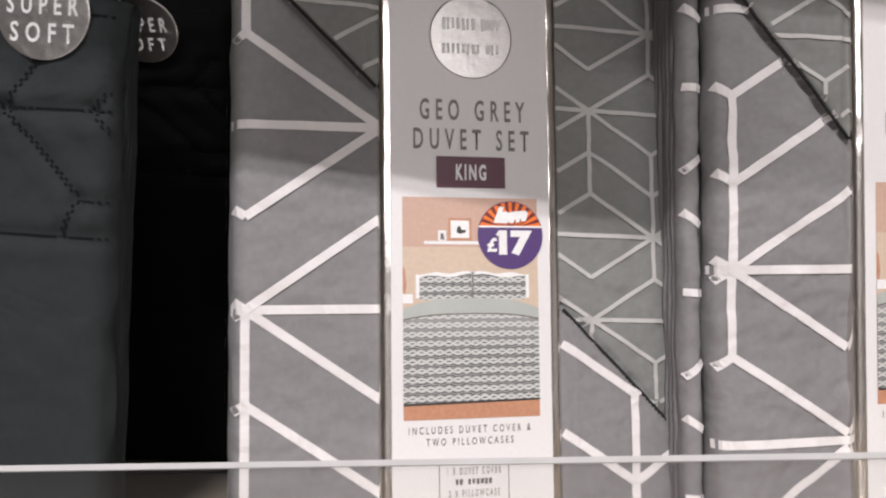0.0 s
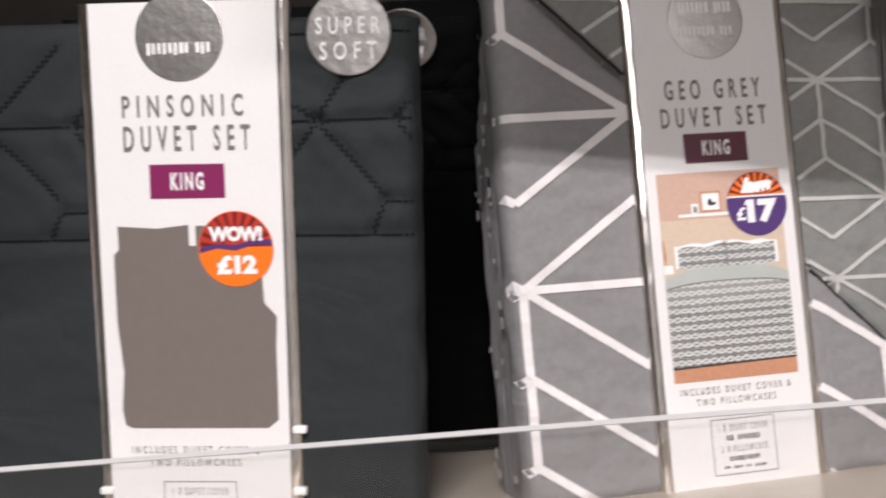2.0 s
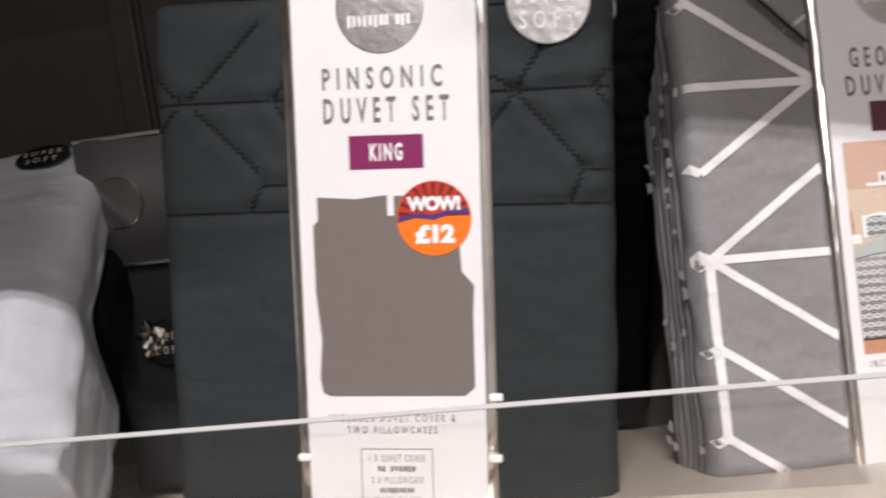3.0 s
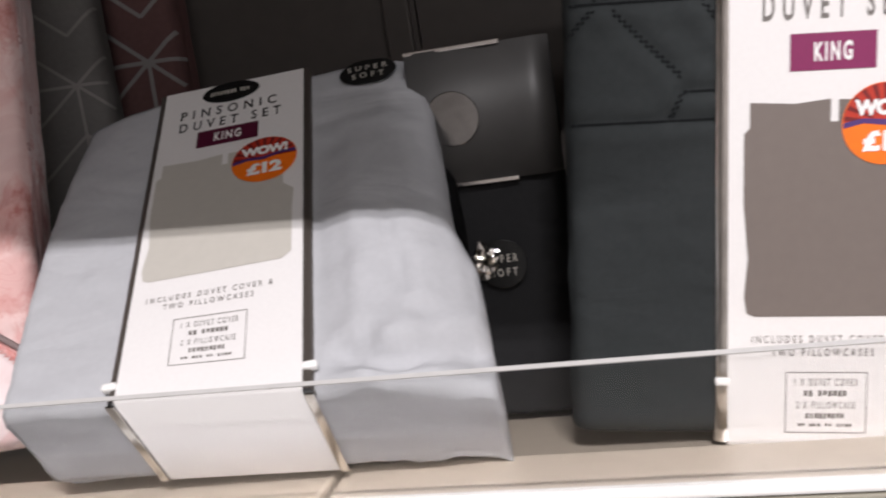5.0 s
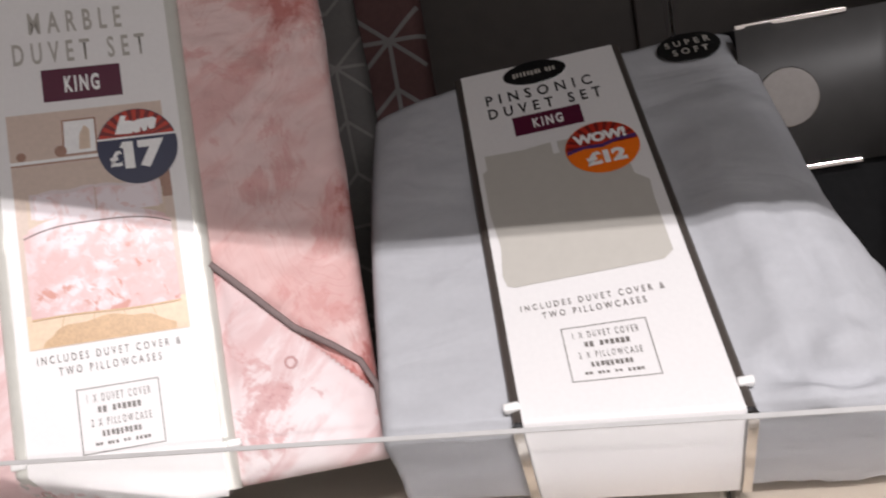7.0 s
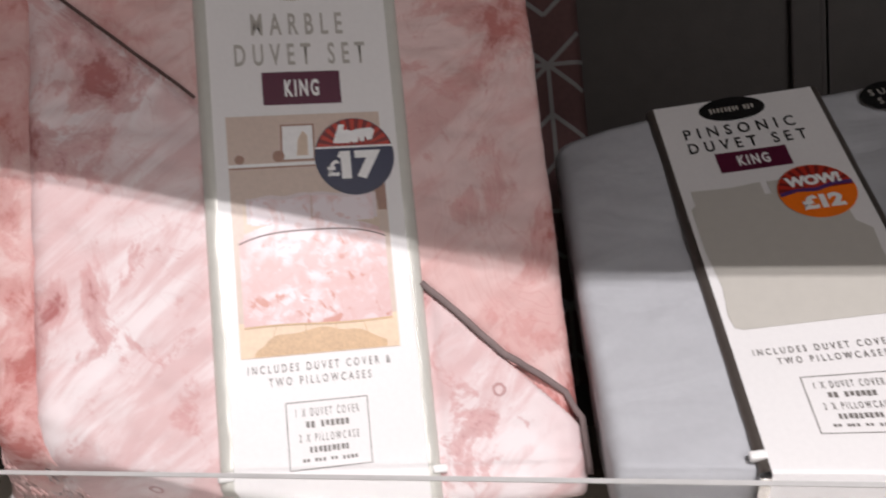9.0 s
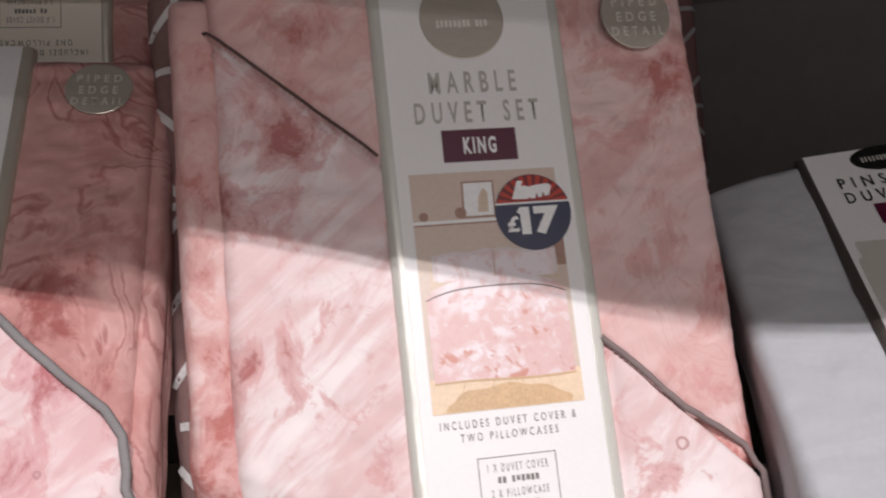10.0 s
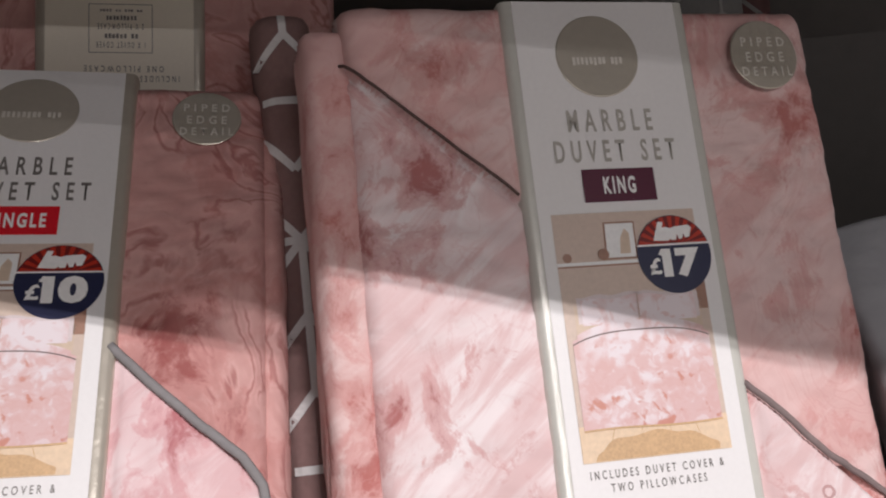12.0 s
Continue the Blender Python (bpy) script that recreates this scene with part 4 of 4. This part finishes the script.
def slump(root):
    """The lower end of the soft pack has slid askew along the riser."""
    for ob in root.children_recursive:
        for v in ob.data.vertices:
            k = max(0.0, min(1.0, (45 - v.co.z / MM) / 93))
            v.co.z += k * (12 - (v.co.x / MM + 93) * 0.14) * MM
            c = max(0.0, min(1.0, (v.co.x / MM - 80) / 60)) * min(1.0, 0.15 + 1.3 * k)
            if ob.name.startswith("cloth"):
                left = max(0.0, min(1.0, (-40 - v.co.x / MM) / 60)) * max(0.0, min(1.0, (v.co.z / MM - 60) / 150))
                v.co.y += 13 * MM * left * left
                v.co.x += 4 * MM * left * left
                right = max(0.0, min(1.0, (v.co.x / MM - 118) / 42))
                v.co.y += 11 * MM * right * right
                x, z = v.co.x / MM, v.co.z / MM
                swell = max(0.0, min(1.0, (x - 82) / 22)) * max(0.0, min(1.0, (163 - x) / 20)) * max(0.0, min(1.0, (36 - v.co.y / MM) / 30))
                v.co.y -= 9 * MM * swell * max(0.0, min(1.0, (185 - z) / 90))
                thin = max(0.0, min(1.0, (z - 25) / 45))
                if v.co.y > 40 * MM:
                    v.co.y -= (v.co.y - 40 * MM) * 0.9 * thin
                low = max(0.0, min(1.0, (62 - z) / 50))
                low = low * low * (3 - 2 * low)
                outer = max(0.0, min(1.0, (x - 138) / 10))
                v.co.x += 11 * MM * low * outer
                v.co.y += 9 * MM * low * outer * max(0.0, min(1.0, (30 - v.co.y / MM) / 20))
                crease = math.exp(-((x - 124 - 0.12 * (40 - z)) / 4.5) ** 2) * max(0.0, min(1.0, (70 - z) / 25)) * max(0.0, min(1.0, (z + 35) / 40))
                v.co.y += 4.5 * MM * crease * max(0.0, min(1.0, (30 - v.co.y / MM) / 20))
                hem = math.exp(-((z + 47 - 6 * math.sin(x * 0.09)) / 8) ** 2) * max(0.0, min(1.0, (x - 84) / 14))
                v.co.y += 11 * MM * hem * max(0.0, min(1.0, (30 - v.co.y / MM) / 20))
            v.co.y += 8.5 * MM * c * noise.noise(Vector((v.co.x * 75, v.co.y * 40, v.co.z * 38))) + 2.6 * MM * c * noise.noise(v.co * 120)


slump(til)

# a black pack lies under its raised end
under, s = pinsonic(TIL_M @ Matrix.Translation((0, 0.048, 0)), "black duvet set lying beneath a dove-grey one", BLACKC, 212, 7, False, 2.2, -60, 166, 74, 44, 9)


# ---- pink marble packs ----
def marble_pack(m, label, main, flap, fold1, fold2, x1, z0, z1, seed, group="packed duvet sets", x0=-105, thick=80, wrinkle=2.0, under=()):
    root = thing("duvet_pack", m, label, "duvet set", group)
    s = Surface(x0, x1, z0, z1, 12, seed, 3.0, wrinkle, (fold1, fold2), back=5)
    turned = lambda x, z: fold1(x, z) > 0
    part("cloth", soft_body(s, thick, [main, flap], lambda x, z: 1 if turned(x, z) or x > 60 and fold2(x, z) < 0 else 0, step=2.4), [main, flap], root, "folded cotton with pink marble print", smooth=True)
    for a, b, c in under:
        u = Surface(a, b, z0 + 2, z1 - 10, 9, seed + 30, 2.0, 2.0, back=c)
        part("under_layer", soft_body(u, thick - 12, [flap], step=3.0), flap, root, "folded edge of the layer beneath", smooth=True)
    return root, s


def piping(root, s, path, radius, material):
    pts = []
    for (ax, az), (bx, bz) in zip(path, path[1:]):
        n = max(2, round(math.hypot(bx - ax, bz - az) / 5))
        for i in range(n):
            x, z = ax + (bx - ax) * i / n, az + (bz - az) * i / n
            pts.append((x * MM, (min(s.depth(x + a, z + b) for a in (-2.5, 0, 2.5) for b in (-2.5, 0, 2.5)) - radius * 0.6) * MM, z * MM))
    return part("piping", cord(pts, radius * MM), material, root, "round corded piping along the folded edge", smooth=True)


PNK_M = frame_matrix((-0.925, 0.390, 1.333), (0.898, 0.434, -0.073), (-0.093, 0.348, 0.933))
edge1 = lambda x, z: (z - 226) * 0.754 + (x + 111) * 0.656 if x < 30 else -9
edge2 = lambda x, z: (27 - z) * 0.66 - (x - 102) * 0.75 * 0.9 if x > 70 else -9
pink, s = marble_pack(PNK_M, "pink marble-print duvet set in a white card sleeve", PINK, PINK_FLAP, edge1, edge2, 184, -92, 257, 6, under=((-126, -99, 9),))
card = sleeve(pink, -92, 257, -7, 93, 7, 80, None, PEARL)
front_print(pink, "MARBLE", "KING", PLUM, 17, 68, PALE_INK)
bed_photo(pink, True)
price_sticker(pink, 68.5, 105, 22, NAVY, "£17")
bd = badge(pink, 40.5, 223, 25, -0.5 * MM, GOLDF)
bars(25, 56, 217, 222, 12, -0.9 * MM, BADGE_INK, bd, 9)
badge(pink, 148.5, 224, 22, 1.5 * MM, GOLDF, 1, [("PIPED", 134, 163, 229, 235), ("EDGE", 136, 161, 219, 225.5), ("DETAIL", 132, 165, 210, 216)], BADGE_INK, label="round champagne foil badge")
piping(pink, s, [(99, 32), (120, 10), (140, -11), (160, -24), (174, -35), (181, -50), (182, -85)], 2.0, PIPING)
# brown flap edge, darkened to hold the shadow line under the flap
piping(pink, s, [(-112, 227), (-60, 181.7), (-12, 140)], 0.95, PIPING_SHADE)
press(pink)

SIN_M = frame_matrix((-1.239, 0.276, 1.372), (0.907, 0.405, -0.117), (-0.18, 0.623, 0.761))
edge3 = lambda x, z: (62 - z) * 0.72 - (x - 100) * 0.69 if x > 70 else -9
single, s = marble_pack(SIN_M, "rose marble-print single duvet set leaning back", PINK_PALE, PINK_OLD, lambda x, z: -9, edge3, 179, -70, 256, 8, under=((172, 189, 12),))
card = sleeve(single, -70, 258, -7, 93, 7, 80, None, GOLDF)
front_print(single, "MARBLE", "SINGLE", REDBOX, 17, 68, INK, ("INCLUDES DUVET COVER &", "ONE PILLOWCASE"))
bed_photo(single, True)
price_sticker(single, 68.5, 106, 23, NAVY, "£10")
bd = badge(single, 42, 226, 26, -0.5 * MM, GOLDF, 0.95)
bars(25, 59, 219, 224, 12, -0.9 * MM, BADGE_INK, bd, 9)
badge(single, 143, 224, 21, 1.5 * MM, GOLDF, 1, [("PIPED", 129, 157, 229, 235), ("EDGE", 131, 155, 219, 225.5), ("DETAIL", 127, 159, 210, 216)], BADGE_INK, label="round champagne foil badge")
piping(single, s, [(97, 68), (120, 43), (145, 20), (165, 3), (175, -12), (178, -30), (178, -60)], 2.6, PIPING_GREY)
press(single)

# an upside-down marble pack stands behind the single set
flip, s = marble_pack(frame_matrix((-1.198, 0.540, 1.546), (-0.93, -0.36, 0.10), (0.10, -0.20, -0.97)), "rose marble duvet set standing upside down behind", PINK_OLD, PINK_OLD, lambda x, z: -9, lambda x, z: -9, 181, -92, 257, 11)
card = sleeve(flip, -92, 257, -7, 93, 7, 80, CREAM_CARD, GOLDF)
front_print(flip, "MARBLE", "SINGLE", REDBOX, 17, 68, INK, ("INCLUDES DUVET COVER &", "ONE PILLOWCASE"))


def geo_plain(m, label, cloth_m, line_m, unit, column, ox, oz, width, seed, x0=-60, x1=120, z0=-90, z1=230, thick=60):
    """A folded pack in star print that shows only in part between the others."""
    root = thing("duvet_pack", m, label, "duvet set", "packed duvet sets")
    s = Surface(x0, x1, z0, z1, 16, seed, 3.0, 1.3, back=3)
    body = part("cloth", soft_body(s, thick, [cloth_m]), cloth_m, root, "folded cotton with pale printed lines", smooth=True)
    part("star_print", lattice_mesh(s, star_lattice(s, unit, column, ox, oz), width, inside(s)), line_m, body, "pale printed lines", kind="stuff")
    return root


geo_plain(frame_matrix((-1.077, 0.415, 1.310), (0.90, 0.43, -0.05), (-0.09, 0.35, 0.93)), "dusty rose star-print duvet set squeezed between others", ROSE, LINE, 46, 40, 0, 146, 5.0, 12, -19, 19, -104, 303, 75)
# the two rear packs have the shelf's shade mixed into cotton and lines
geo_plain(frame_matrix((-0.800, 0.730, 1.400), (0.96, 0.25, 0), (0.0, 0.12, 0.99)), "rose star-print duvet set at the back, shade in its colour", cloth("shaded_rose_cotton", (0.11, 0.06, 0.058)), LINE_DIM, 40, 46, 2, 62, 3.6, 13, -35, 32, -210, 200)
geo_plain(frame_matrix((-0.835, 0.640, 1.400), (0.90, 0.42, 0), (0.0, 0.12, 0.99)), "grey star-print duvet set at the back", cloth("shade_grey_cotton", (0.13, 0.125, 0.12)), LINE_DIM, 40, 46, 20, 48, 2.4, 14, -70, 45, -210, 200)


# ---- black pack with a grey cross band, behind ----
def banded_pack():
    root = thing("duvet_pack", frame_matrix((-0.50, 0.607, 1.165), (0.99, 0.08, 0.0), (0.01, 0.04, 1.0)), "black duvet set standing on end with a grey card band", "duvet set", "packed duvet sets")
    s = Surface(-36, 62, -6, 262, 12, 21, 3, 2.4, (), [(-60, 87, 90, 89)], back=2)
    part("cloth", soft_body(s, 95, [BLACKC], step=3.0), cloth("washed_black_cotton", (0.020, 0.020, 0.021)), root, "folded black cotton", smooth=True)
    grey = plain("grey_gloss_card", (0.055, 0.053, 0.052), 0.50, vary=0.10, scale=14)
    bm = bmesh.new()
    prev = None
    for i in range(25):
        x = -37 + 100 * i / 24
        end = max(0.0, (x - 48) / 15)
        row = [bm.verts.new((x * MM, (-2.2 + 10 * end * end + 1.2 * math.sin(x * 0.07)) * MM + k, z * MM)) for z, k in ((170, 0.004), (170, 0), (264, 0), (264, 0.004))]
        if prev:
            for k in range(3):
                bm.faces.new((prev[k], row[k], row[k + 1], prev[k + 1]))
        prev = row
    bmesh.ops.recalc_face_normals(bm, faces=bm.faces[:])
    band = part("sleeve", bm, grey, root, "glossy grey card band", smooth=True)
    part("foil_edge", box(-0.037, 0.032, -0.0032, 0.004, 0.1682, 0.1712, 0.0005), FOIL, band, "thin silver foil edge")
    part("foil_edge", box(-0.037, 0.030, -0.0032, 0.004, 0.2625, 0.2655, 0.0005), FOIL, band, "thin silver foil edge")
    badge(root, -9, 216, 19, -4.0 * MM, plain("mirror_foil", (0.34, 0.33, 0.32), 0.16, 1.0, 0.1, 60, 0.4, 120), name="band_badge")
    badge(root, 12, 110, 17.5, -2.5 * MM, BLACKF, 1, [("SUPER", 1, 23, 111, 117), ("SOFT", 3, 22, 101, 107)], PALE_INK, label="glossy black round badge with silver rim")
    bm = bmesh.new()
    bmesh.ops.create_icosphere(bm, subdivisions=3, radius=1.0)
    for v in bm.verts:
        k = 1 + 0.8 * noise.noise(v.co * 4.1) + 0.4 * noise.noise(v.co * 11)
        v.co = Vector((0.000 + v.co.x * 0.009 * k, -0.004 + v.co.y * 0.003 * k, 0.113 + v.co.z * 0.011 * k))
    part("foil_seal", bm, FOIL, root, "crumpled silver foil seal")
    return root


banded_pack()


# ---- little moulded bag tabs beside the sleeves ----
def tab(root, x, z, y=1.0):
    part("bag_tab", box((x - 4) * MM, (x + 4) * MM, (y - 3) * MM, (y + 2) * MM, (z - 2.2) * MM, (z + 2.2) * MM, 0.0011), RAIL, root, "small clear white plastic bag tab", smooth=True)


for pack, places in ((til, ((-33, -36), (77, -46))), (pin, ((-13, -40), (101, -40), (102, -4))), (pink, ((-11, -60), (99, -68)))):
    for x, z in places:
        tab(pack, x, z)
